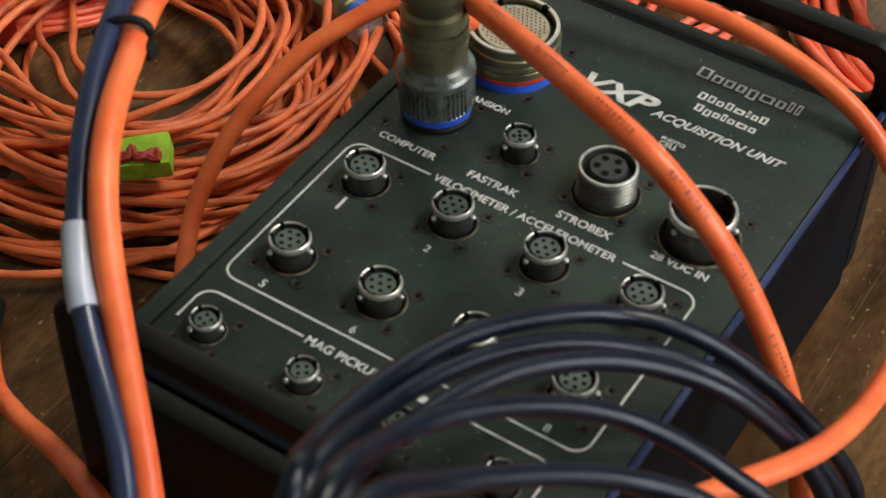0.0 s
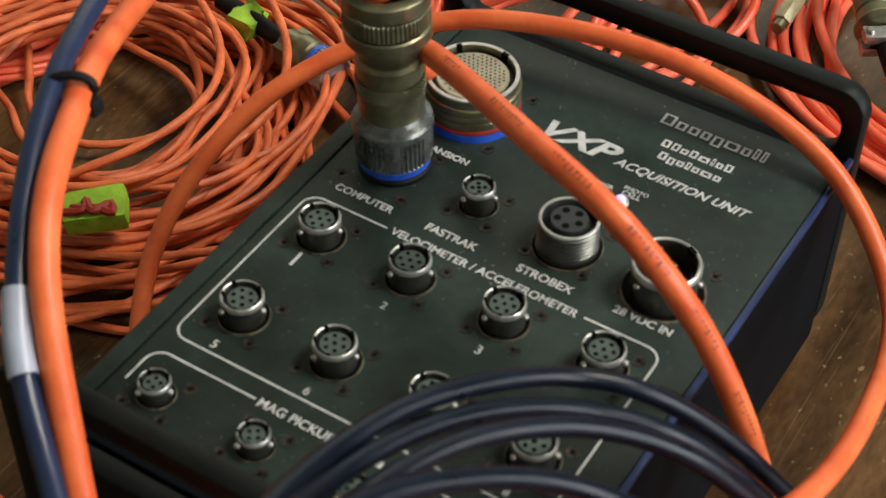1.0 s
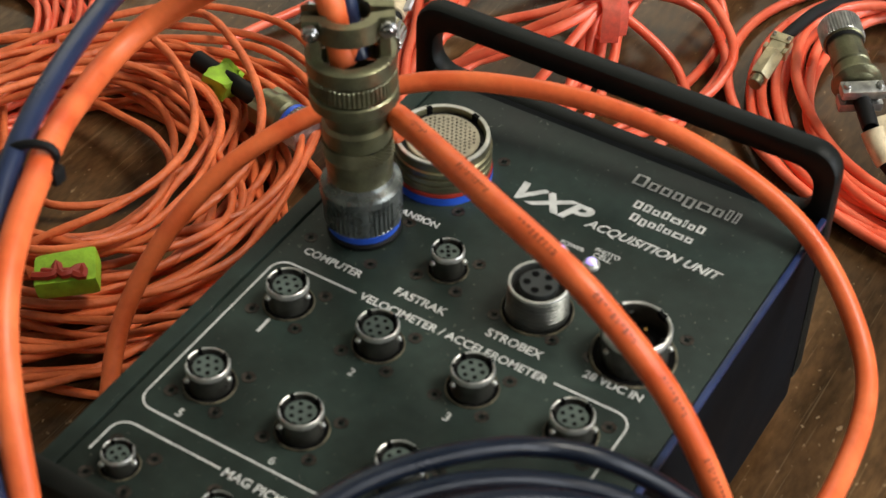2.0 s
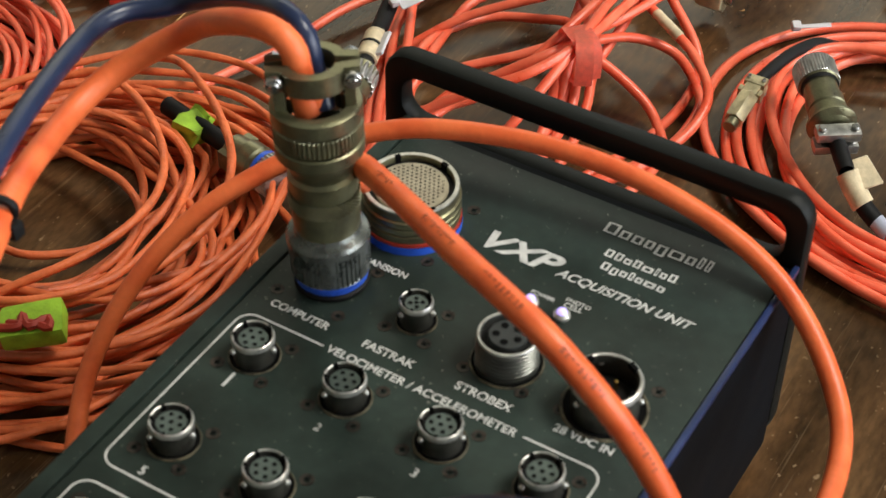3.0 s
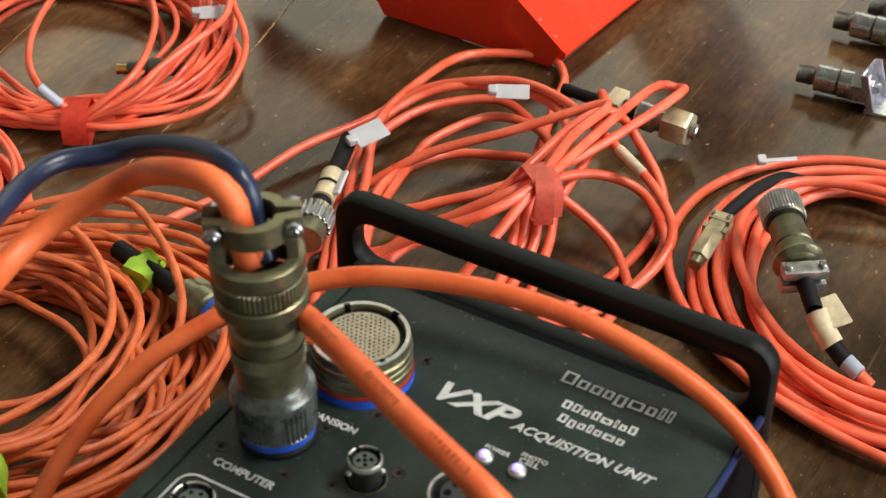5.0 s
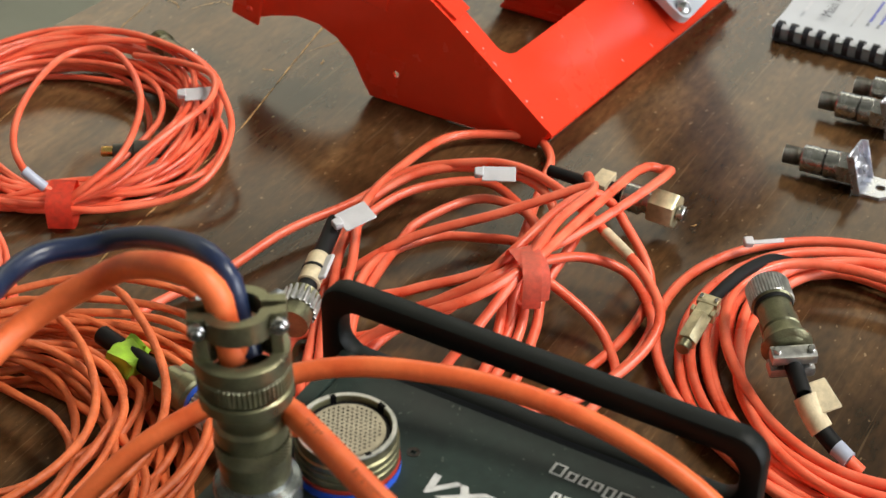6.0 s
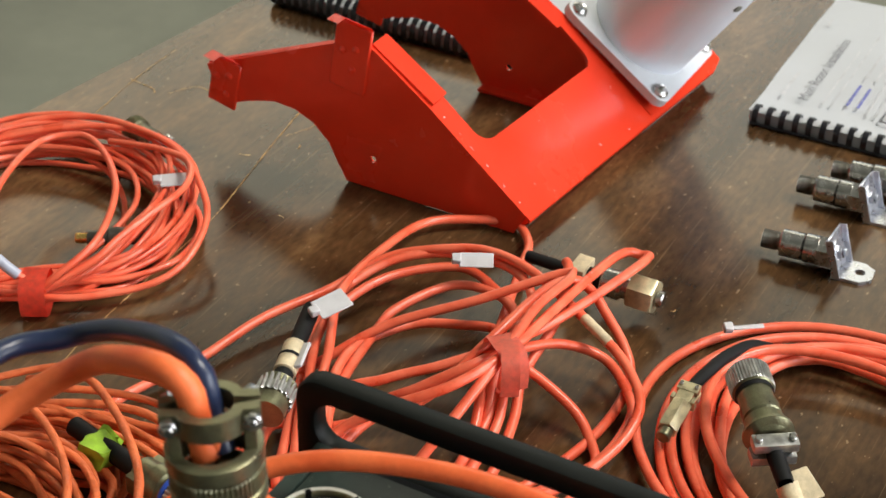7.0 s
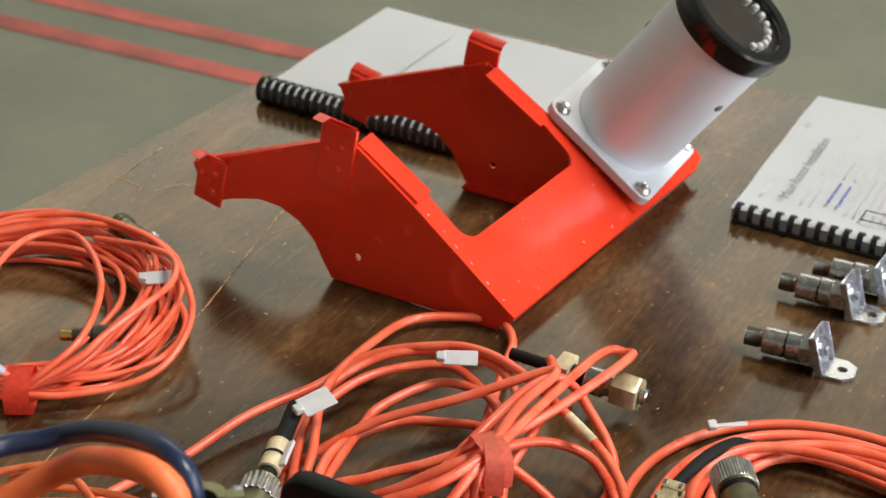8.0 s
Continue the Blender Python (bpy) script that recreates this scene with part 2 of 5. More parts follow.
def join(*bms):
    out = bmesh.new()
    for b in bms:
        me = bpy.data.meshes.new("temporary")
        b.to_mesh(me)
        b.free()
        out.from_mesh(me)
        bpy.data.meshes.remove(me)
    return out


def glide(points, step=0.004, closed=False):
    """Points along a smooth curve through the given ones."""
    p = [Vector(q) for q in points]
    q = [p[-1], *p, p[0], p[1]] if closed else [2 * p[0] - p[1], *p, 2 * p[-1] - p[-2]]
    out = []
    for i in range(1, len(q) - 2):
        a, b, c, d = q[i - 1:i + 3]
        k = max(2, int((c - b).length / step))
        for j in range(k):
            u = j / k
            out.append(0.5 * (2 * b + (c - a) * u + (2 * a - 5 * b + 4 * c - d) * u * u + (3 * b - a - 3 * c + d) * u ** 3))
    if not closed:
        out.append(p[-1])
    return out


def tube(points, r, n=10, closed=False, step=0.004, ridge=0.0):
    """A round cable along the points; ridge gives the lay of the wires under its jacket."""
    line = glide(points, step, closed)
    bm = bmesh.new()
    rings, up = [], Vector((0.31, 0.17, 0.93))
    for i, c in enumerate(line):
        a = line[i - 1] if i or closed else line[0]
        b = line[(i + 1) % len(line)] if closed or i + 1 < len(line) else line[-1]
        t = (b - a).normalized()
        up = (up - t * up.dot(t)).normalized()
        side = t.cross(up)
        rings.append([bm.verts.new(c + (r * (1 + ridge * math.sin(2 * (2 * math.pi * k / n) + i * 1.3))) * (math.cos(2 * math.pi * k / n) * up + math.sin(2 * math.pi * k / n) * side)) for k in range(n)])
    pairs = list(zip(rings, rings[1:])) + ([(rings[-1], rings[0])] if closed else [])
    for a, b in pairs:
        for k in range(n):
            j = (k + 1) % n
            bm.faces.new((a[k], b[k], b[j], a[j]))
    if not closed:
        bm.faces.new(rings[0])
        bm.faces.new(rings[-1][::-1])
    bmesh.ops.recalc_face_normals(bm, faces=bm.faces[:])
    return bm


def plate(outline, t, m=None, holes=()):
    """A flat sheet with the given outline, t thick upwards, with optional round holes (x, y, r)."""
    bm = bmesh.new()
    loops = [[bm.verts.new((x, y, 0)) for x, y in outline]]
    for x, y, r in holes:
        loops.append([bm.verts.new((x + r * math.cos(-k * math.pi / 6), y + r * math.sin(-k * math.pi / 6), 0)) for k in range(12)])
    edges = [bm.edges.new((a, b)) for lp in loops for a, b in zip(lp, lp[1:] + lp[:1])]
    if holes:
        bmesh.ops.triangle_fill(bm, edges=edges, use_beauty=True)
    else:
        bm.faces.new(loops[0])
    ret = bmesh.ops.extrude_face_region(bm, geom=bm.faces[:])
    bmesh.ops.translate(bm, vec=(0, 0, t), verts=[v for v in ret["geom"] if isinstance(v, bmesh.types.BMVert)])
    bmesh.ops.recalc_face_normals(bm, faces=bm.faces[:])
    if m is not None:
        bmesh.ops.transform(bm, matrix=m, verts=bm.verts[:])
    return bm


def rounded(x0, x1, y0, y1, r, n=5):
    out = []
    for cx, cy, a in ((x1 - r, y1 - r, 0), (x0 + r, y1 - r, 90), (x0 + r, y0 + r, 180), (x1 - r, y0 + r, 270)):
        out += [(cx + r * math.cos(radians(a + 90 * k / n)), cy + r * math.sin(radians(a + 90 * k / n))) for k in range(n + 1)]
    return out


def along(a, b):
    """A pose at a whose z axis points to b."""
    a, b = Vector(a), Vector(b)
    return Matrix.Translation(a) @ (b - a).to_track_quat("Z", "Y").to_matrix().to_4x4()


def lettering(text, x, y, width, parent, material, z, bold=0.0, shear=0.0, rot=0.0, name="lettering", mx=None, height=None):
    """Printed words of the given width, starting at x on the baseline y."""
    cu = bpy.data.curves.new("words", "FONT")
    cu.body, cu.size, cu.offset, cu.shear = text, 1.0, bold, shear
    tmp = new("words", cu)
    bpy.context.view_layer.update()
    me = bpy.data.meshes.new_from_object(tmp.evaluated_get(bpy.context.evaluated_depsgraph_get()))
    bpy.data.objects.remove(tmp)
    bm = bmesh.new()
    bm.from_mesh(me)
    xs = [v.co.x for v in bm.verts]
    ys = [v.co.y for v in bm.verts]
    k = width / (max(xs) - min(xs))
    ky = height / max(ys) if height else k
    x_min = min(xs)
    for v in bm.verts:
        v.co = Vector(((v.co.x - x_min) * k, v.co.y * ky, 0))
    place = mx if mx is not None else Matrix.Identity(4)
    bmesh.ops.transform(bm, matrix=place @ Matrix.Translation((x, y, z)) @ Matrix.Rotation(radians(rot), 4, "Z"), verts=bm.verts[:])
    return part(name, bm, material, parent, smooth=False)


def bars(words, x, y, h, unit, parent, material, z, mx=None, name="print_bar"):
    """Writing that stays unread: one bar a word, given by lengths."""
    bm = bmesh.new()
    place = mx if mx is not None else Matrix.Identity(4)
    for w in words:
        vs = [bm.verts.new(place @ Vector(p)) for p in ((x, y, z), (x + w * unit, y, z), (x + w * unit, y + h, z), (x, y + h, z))]
        bm.faces.new(vs)
        x += (w + 0.6) * unit
    return part(name, bm, material, parent, smooth=False)


# ---------- setting ----------
floor = part("floor", box(-7, 7, -6, 9, -0.80, -0.75), CONCRETE, smooth=False)
tagged(floor, "grey-green worn concrete hangar floor with painted lines", "floor", kind="structure")
for k, (y_at, wide) in enumerate(((1.985, 0.048), (2.118, 0.048))):
    bm = plate([(-6.5, -wide / 2), (3, -wide / 2), (3, wide / 2), (-6.5, wide / 2)], 0.002, pose(-1.34, y_at, -0.7495, 0, 0, 3.6))
    tagged(part("floor_line", bm, STRIPE, smooth=False), "faded red painted line on the concrete floor", "floor line", "floor lines", "structure")
# walls and ceiling stay out of view, added to block and bounce light
for nm, b in (("wall_west", (-7.2, -7, -6, 9, -0.8, 5)), ("wall_south", (-7, 7, -6.2, -6, -0.8, 5)), ("wall_north_low", (-7, 7, 9.1, 9.3, -0.8, 0.6)), ("wall_north_left", (-7, -6.4, 9.1, 9.3, 0.6, 5)), ("wall_north_right", (1.0, 7, 9.1, 9.3, 0.6, 5)), ("wall_east_near", (7, 7.2, -6, -1.6, -0.8, 5)), ("wall_east_far", (7, 7.2, 4.8, 9.1, -0.8, 5))):
    tagged(part(nm, box(*b), WALLPAINT, smooth=False), "unseen pale hangar wall added to block and bounce light", "wall", kind="structure")
tagged(part("ceiling", box(-7.2, 7.2, -6.2, 9.2, 5, 5.15), WALLPAINT, smooth=False), "unseen pale hangar ceiling added to block light from above", "ceiling", kind="structure")

# ---------- table ----------
table = thing("work_table", "dark brown wood-veneer work table, scratched and chipped", "table", at=(0, 0, 0))
TABLE = [(-0.470, -0.75), (-0.439, 0.43), (-0.420, 0.583), (-0.393, 0.842), (-0.09, 0.856), (0.95, 0.878), (0.95, -0.75)]
top = part("tabletop", plate(TABLE, 0.003, pose(0, 0, -0.003)), WOOD, table, smooth=False)
part("edge_strip", plate([(x * 0.999, y * 0.999) for x, y in TABLE], 0.026, pose(0, 0, -0.030)), EDGE, table, "dark worn table edge", smooth=False)
for x, y in ((-0.36, -0.66), (-0.32, 0.78), (0.86, 0.78), (0.86, -0.66)):
    part("leg", box(x - 0.025, x + 0.025, y - 0.025, y + 0.025, -0.75, -0.03, 0.004), EDGE, table)
part("apron", box(-0.30, 0.84, 0.74, 0.765, -0.11, -0.03, 0.002), EDGE, table)


def scratch(points, width, parent):
    rng = random.Random(int(abs(points[0][0]) * 1000))
    line = glide([(x, y, 0.0004) for x, y in points], 0.003)
    bm = bmesh.new()
    prev = None
    for i, p in enumerate(line):
        d = (line[min(i + 1, len(line) - 1)] - line[max(i - 1, 0)]).normalized()
        s = Vector((-d.y, d.x, 0)) * width * rng.uniform(0.10, 0.42)
        o = Vector((rng.uniform(-1, 1), rng.uniform(-1, 1), 0)) * width * 0.22
        cur = (bm.verts.new(p + o + s), bm.verts.new(p + o - s))
        if prev and rng.random() < 0.975:
            bm.faces.new((prev[0], prev[1], cur[1], cur[0]))
        prev = cur
    part("scratch", bm, SCRATCH, parent, "pale scratch through the veneer", smooth=False)


scratch([(-0.240, 0.200), (-0.252, 0.257), (-0.258, 0.33), (-0.263, 0.391), (-0.277, 0.46), (-0.290, 0.530), (-0.292, 0.57)], 0.0011, table)
scratch([(-0.385, 0.30), (-0.396, 0.368), (-0.398, 0.434), (-0.407, 0.504), (-0.409, 0.55)], 0.0008, table)
scratch([(-0.409, 0.500), (-0.388, 0.497), (-0.384, 0.492)], 0.0010, table)
scratch([(-0.376, 0.497), (-0.365, 0.514), (-0.349, 0.512), (-0.335, 0.515)], 0.0010, table)
scratch([(-0.279, 0.490), (-0.271, 0.508), (-0.272, 0.515)], 0.0008, table)

rng_nick = random.Random(77)
for _ in range(26):
    nx_, ny_, na = rng_nick.uniform(-0.30, 0.14), rng_nick.uniform(0.40, 0.80), rng_nick.uniform(0, 3.1)
    nl = rng_nick.uniform(0.002, 0.009)
    scratch([(nx_, ny_), (nx_ + nl * 0.5 * math.cos(na) + 0.0006, ny_ + nl * 0.5 * math.sin(na)), (nx_ + nl * math.cos(na), ny_ + nl * math.sin(na))], rng_nick.uniform(0.0005, 0.0010), table)

# ---------- acquisition unit ----------
PZ = 0.110
unit = thing("acquisition_unit", "black metal acquisition unit with handled ends and round sockets", "electronic unit", at=(0, 0, 0))
body = part("body", box(-0.028, 0.145, -0.1145, 0.143, 0.012, PZ - 0.0012, 0.0015), SIDE, unit, "black anodised case")
panel = part("panel", box(-0.0205, 0.1425, -0.1100, 0.1385, PZ - 0.004, PZ, 0.0008), PANEL, unit, "scuffed dark grey painted front panel")
# right rail carries the painted blue highlight, left rail keeps the panel paint
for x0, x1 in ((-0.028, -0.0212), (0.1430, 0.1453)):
    part("edge_rail", box(x0, x1, -0.1145, 0.143, PZ - 0.0022, PZ + 0.0006, 0.0009), RAILGLINT if x0 > 0 else PANEL, unit)


def end_plate(y0, y1):
    """A rounded cast plate with a grip slot."""
    bm = bmesh.new()
    outer = rounded(-0.0385, 0.1455, 0.0135, 0.1392, 0.011, 6)
    inner = rounded(-0.0295, 0.1370, 0.1080, 0.1292, 0.009, 6)
    rings = []
    for y, grow in ((y0, -0.0020), (y0 + 0.0006, -0.0006), (y0 + 0.0020, 0), (y1 - 0.0020, 0), (y1 - 0.0006, -0.0006), (y1, -0.0020)):
        cx, cz = 0.0535, 0.0763
        o = [bm.verts.new((x + (grow if x > cx else -grow), y, z + (grow if z > cz else -grow))) for x, z in outer]
        i = [bm.verts.new((x - (grow if x > cx else -grow), y, z - (grow if z > 0.1186 else -grow))) for x, z in inner]
        rings.append((o, i))
    for (o0, i0), (o1, i1) in zip(rings, rings[1:]):
        for a, b in ((o0, o1), (i1, i0)):
            for k in range(len(a)):
                j = (k + 1) % len(a)
                bm.faces.new((a[k], a[j], b[j], b[k]))
    for o, i in (rings[0], rings[-1]):
        edges = [bm.edges.get((a, b)) or bm.edges.new((a, b)) for lp in (o, i) for a, b in zip(lp, lp[1:] + lp[:1])]
        bmesh.ops.triangle_fill(bm, edges=edges, use_beauty=True)
    bmesh.ops.recalc_face_normals(bm, faces=bm.faces[:])
    return bm


part("end_plate", end_plate(0.1432, 0.1528), BLACK, unit, "black end plate with a carrying grip")
part("end_plate", end_plate(-0.1240, -0.1150), BLACK, unit, "black end plate with a carrying grip")
for x in (-0.015, 0.130):
    for y in (-0.085, 0.125):
        part("rubber_foot", rod(0.008, 0.0, 0.0125, 16, pose(x, y, 0)), RUBBER, unit)

ZI = PZ + 0.0003
for text, x, y, w in (("COMPUTER", -0.0105, 0.0235, 0.0250), ("FASTRAK", 0.029, 0.0235, 0.0212), ("STROBEX", 0.067, 0.0235, 0.0222),
                      ("VELOCIMETER / ACCELEROMETER", 0.0195, 0.0148, 0.0765), ("28 VDC IN", 0.105, 0.0245, 0.0222), ("MAG PICKUP", 0.027, -0.0755, 0.0295), ("EXPANSION", 0.0005, 0.0605, 0.0235)):
    lettering(text, x, y, w, unit, INK, ZI, 0.020)
lettering("VXP", 0.0385, 0.0915, 0.0315, unit, INK, ZI, 0.036, 0.35, height=0.0098)
lettering("ACQUISITION UNIT", 0.0695, 0.0915, 0.0555, unit, INK, ZI, 0.022, 0.30)
for text, x, y, w in (("POWER", 0.0665, 0.0785, 0.0098), ("PHOTO", 0.0795, 0.0815, 0.0098), ("CELL", 0.0800, 0.0785, 0.0075)):
    lettering(text, x, y, w, unit, INK, ZI, 0.016)
for d, x, y in ((1, 0, 0), (2, 0.0381, 0), (3, 0.0762, 0), (5, 0, -0.0458), (6, 0.0381, -0.0458), (8, 0.1143, -0.0458)):
    lettering(str(d), x - 0.0015, y - 0.0175, 0.0012 if d == 1 else 0.0021, unit, INK, ZI, 0.01)
# maker's marks as rows of plain hollow blocks
def letter_blocks(widths, tall, x, y, h, total):
    k = total / sum(w + 0.28 for w in widths)
    for w, t in zip(widths, tall):
        lo = y - 0.25 * h if t < 0 else y
        hi, wide, st = y + h * (1.0 if t > 0 else 0.72), w * k, min(0.30 * w * k, 0.0011)
        bm = bmesh.new()
        for x0, x1, y0, y1 in ((x, x + st, lo, hi), (x + wide - st, x + wide, lo, hi), (x + st, x + wide - st, lo, lo + 0.0008), (x + st, x + wide - st, hi - 0.0008, hi)):
            bm.faces.new([bm.verts.new(p) for p in ((x0, y0, ZI), (x1, y0, ZI), (x1, y1, ZI), (x0, y1, ZI))])
        x += (w + 0.28) * k
        part("maker_mark", bm, INK, unit, smooth=False)


letter_blocks((1.3, 1, 1, 0.9, 1, 1.4, 0.9, 0.5, 0.5), (1, 0, 0, 0, -1, 0, 0, 1, 1), 0.0735, 0.1225, 0.0062, 0.0450)
letter_blocks((1, 0.9, 0.9, 0.9, 1.3, 0.4, 0.8, 0.9), (1, 1, 0, 1, 0, 1, 0, 1), 0.0800, 0.1105, 0.0042, 0.0300)
letter_blocks((1, 0.9, 0.9, 0.6, 0.9, 1.4, 0.9), (1, -1, 0, 1, 0, 0, 0), 0.0820, 0.1035, 0.0042, 0.0265)
bars((1.0, 0.8), 0.0725, -0.0755, 0.0028, 0.003, unit, INK, ZI)


def line_on_panel(points, w=0.0008):
    bm = bmesh.new()
    prev = None
    pts = [Vector((x, y, ZI)) for x, y in points]
    for i, p in enumerate(pts):
        d = (pts[min(i + 1, len(pts) - 1)] - pts[max(i - 1, 0)]).normalized()
        s = Vector((-d.y, d.x, 0)) * w / 2
        cur = (bm.verts.new(p + s), bm.verts.new(p - s))
        if prev:
            bm.faces.new((prev[0], prev[1], cur[1], cur[0]))
        prev = cur
    part("printed_line", bm, INK, unit, smooth=False)


def corner(cx, cy, r, a0, a1, n=8):
    return [(cx + r * math.cos(radians(a0 + (a1 - a0) * k / n)), cy + r * math.sin(radians(a0 + (a1 - a0) * k / n))) for k in range(n + 1)]


line_on_panel([(0.0178, 0.0165)] + corner(-0.0100, 0.0105, 0.006, 90, 180) + corner(-0.0100, -0.0595, 0.006, 180, 270) + corner(0.1230, -0.0595, 0.006, 270, 360) + corner(0.1230, 0.0105, 0.006, 0, 90) + [(0.0985, 0.0165)])
line_on_panel([(-0.0160, -0.0895)] + corner(-0.0100, -0.0795, 0.006, 180, 90) + [(0.0255, -0.0735)])
line_on_panel([(0.0585, -0.0735), (0.0700, -0.0735)])
line_on_panel([(0.0815, -0.0735), (0.1180, -0.0735)] + corner(0.1180, -0.0795, 0.006, 90, 0) + [(0.1240, -0.0895)])


def panel_screws(x, y, d, corners=((-1, -1), (1, -1), (1, 1), (-1, 1))):
    for sx, sy in corners:
        bm = lathe([(0.0026, PZ - 0.0002), (0.0026, PZ + 0.0002), (0.0018, PZ + 0.00015), (0.0008, PZ - 0.0001), (0, PZ - 0.0001)], 12, pose(x + sx * d, y + sy * d, 0))
        s = part("screw", bm, SCREW, unit, "small rusted cross-head screw")
        cross = join(box(-0.0011, 0.0011, -0.00022, 0.00022, 0, 0.0002), box(-0.00022, 0.00022, -0.0011, 0.0011, 0, 0.00021))
        bmesh.ops.transform(cross, matrix=pose(x + sx * d, y + sy * d, PZ + 0.00012, 0, 0, 17 + 31 * sx + 9 * sy), verts=cross.verts[:])
        part("cross_slot", cross, SOCKET, s, smooth=False)


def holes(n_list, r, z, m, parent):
    """Flat black discs painting the shade in contact wells: rings of (count, ring radius, turn)."""
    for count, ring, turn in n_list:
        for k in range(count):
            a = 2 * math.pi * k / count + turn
            part("well_dark_disc", lathe([(r, 0), (0, 0)], 10, m @ pose(ring * math.cos(a), ring * math.sin(a), z)), SOCKET, parent)


def bayonet(x, y, r, h, pins, name="socket", metal=NICKEL, insert=INSERT, pin_r=0.00085, depth=0.0022, pegs=True, hollow=False):
    """A round panel socket: grimy rim, shell with a rolled lip, key slots, insert with contact wells, three locking pegs."""
    m = pose(x, y, PZ)
    s = part(name, lathe([(r * 0.985, 0), (r * 0.985, h * 0.55), (r, h * 0.62), (r * 1.02, h * 0.9), (r * 1.0, h), (r * 0.90, h), (r * 0.885, h - 0.0008), (r * 0.885, h - depth - 0.001)], 36, m), DARKSHELL, unit)
    part("rim_ring", lathe([(r * 1.025, h * 0.84), (r * 1.035, h * 0.95), (r * 1.0, h + 0.0003), (r * 0.96, h + 0.0005), (r * 0.915, h + 0.0003), (r * 0.89, h - 0.0006)], 36, m), metal, s, "bright worn lip")
    # flat black ring paints the shade of the recess round the shell
    part("panel_gap", lathe([(r * 1.19, 0.00025), (r * 0.97, 0.00025)], 36, m), SOCKET, s)
    part("panel_rim", lathe([(r * 1.18, 0.0001), (r * 1.20, 0.0006), (r * 1.25, 0.0006), (r * 1.28, 0.0001)], 36, m), GROMMET, s, "grimy brass-coloured edge of the cut-out")
    zi = h - depth if not hollow else h * 0.35
    part("black_ring", lathe([(r * 0.89, zi + 0.0006), (r * 0.70, zi + 0.0006)], 32, m), RUBBER, s)
    part("contact_insert", lathe([(r * 0.71, zi), (r * 0.71, zi + 0.0010), (r * 0.68, zi + 0.0013), (0, zi + 0.0013)], 32, m), RUBBER if hollow else insert, s)
    if hollow:
        for k in range(pins[0][0]):
            a = 2 * math.pi * k / pins[0][0] + pins[0][2]
            part("contact_pin", rod(0.0008, zi, zi + 0.006, 10, m @ pose(pins[0][1] * math.cos(a), pins[0][1] * math.sin(a), 0)), GOLD, s, "gold contact pin")
    else:
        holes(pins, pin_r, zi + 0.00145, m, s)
    keys = []
    for a, w in ((62, 0.16), (150, 0.10), (205, 0.10), (285, 0.10), (350, 0.10)):
        b = box(r * 0.82, r * 0.955, -r * w, r * w, h - 0.0013, h + 0.0007)
        bmesh.ops.transform(b, matrix=m @ pose(0, 0, 0, 0, 0, a), verts=b.verts[:])
        keys.append(b)
    for b in keys:
        part("key_slot", b, SOCKET, s, smooth=False)
    if pegs:
        for a in (5, 125, 245):
            b = rod(0.00105, r * 0.95, r + 0.0015, 10, m @ pose(0, 0, h * 0.66) @ pose(0, 0, 0, 0, 0, a) @ pose(0, 0, 0, 0, 90, 0))
            part("locking_peg", b, NICKEL, s)
    return s


A, B = 0.0381, 0.0458
for i in range(8):
    x, y = (i % 4) * A, -(i // 4) * B
    bayonet(x, y, 0.00745, 0.0100, ((6, 0.0034, 0.3 + i), (1, 0, 0)))
    panel_screws(x, y, 0.0093)
for i, x in enumerate((-0.003, 0.037, 0.075, 0.113)):
    bayonet(x, -0.0895, 0.0054, 0.0070, ((4, 0.0020, 0.4 + i),), pin_r=0.0008)
    panel_screws(x, -0.0895, 0.0079)
bayonet(0.039, 0.0445, 0.0060, 0.0100, ((4, 0.0022, 0.6), (1, 0, 0)), pin_r=0.0009)
panel_screws(0.039, 0.0445, 0.0083)
bayonet(0.1155, 0.0425, 0.0121, 0.0145, ((3, 0.0045, 1.2),), metal=NICKEL, hollow=True)
panel_screws(0.1155, 0.0465, 0.0125)

# threaded five-way socket
m5 = pose(0.0765, 0.0440, PZ)
r5 = 0.0111
prof = [(r5 * 1.03, 0.0), (r5 * 1.03, 0.0020)]
for k in range(6):
    z = 0.0022 + k * 0.0018
    prof += [(r5 * 0.90, z), (r5 * 1.01, z + 0.0007), (r5 * 1.01, z + 0.0011), (r5 * 0.90, z + 0.0017)]
prof += [(r5 * 0.96, 0.0131), (r5 * 0.97, 0.0137), (r5 * 0.88, 0.0137), (r5 * 0.86, 0.0128), (r5 * 0.86, 0.0105)]
s5 = part("threaded_socket", lathe(prof, 40, m5), GREYNUT, unit, "grey threaded five-way socket")
part("lip", lathe([(r5 * 0.985, 0.0131), (r5 * 0.985, 0.0139), (r5 * 0.96, 0.0142), (r5 * 0.90, 0.0142), (r5 * 0.875, 0.0132)], 40, m5), NICKEL, s5, "bright worn lip")
part("black_ring", lathe([(r5 * 0.87, 0.0108), (r5 * 0.60, 0.0108)], 32, m5), RUBBER, s5)
part("contact_insert", lathe([(r5 * 0.62, 0.0105), (r5 * 0.62, 0.0134), (r5 * 0.60, 0.0138), (0, 0.0138)], 32, m5), GREYINSERT, s5)
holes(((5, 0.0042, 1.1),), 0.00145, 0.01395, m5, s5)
part("panel_gap", lathe([(r5 * 1.14, 0.00025), (r5 * 1.0, 0.00025)], 36, m5), SOCKET, s5)
part("panel_rim", lathe([(r5 * 1.13, 0.0001), (r5 * 1.14, 0.0005), (r5 * 1.18, 0.0005), (r5 * 1.20, 0.0001)], 36, m5), GROMMET, s5)
panel_screws(0.0765, 0.0455, 0.0116)

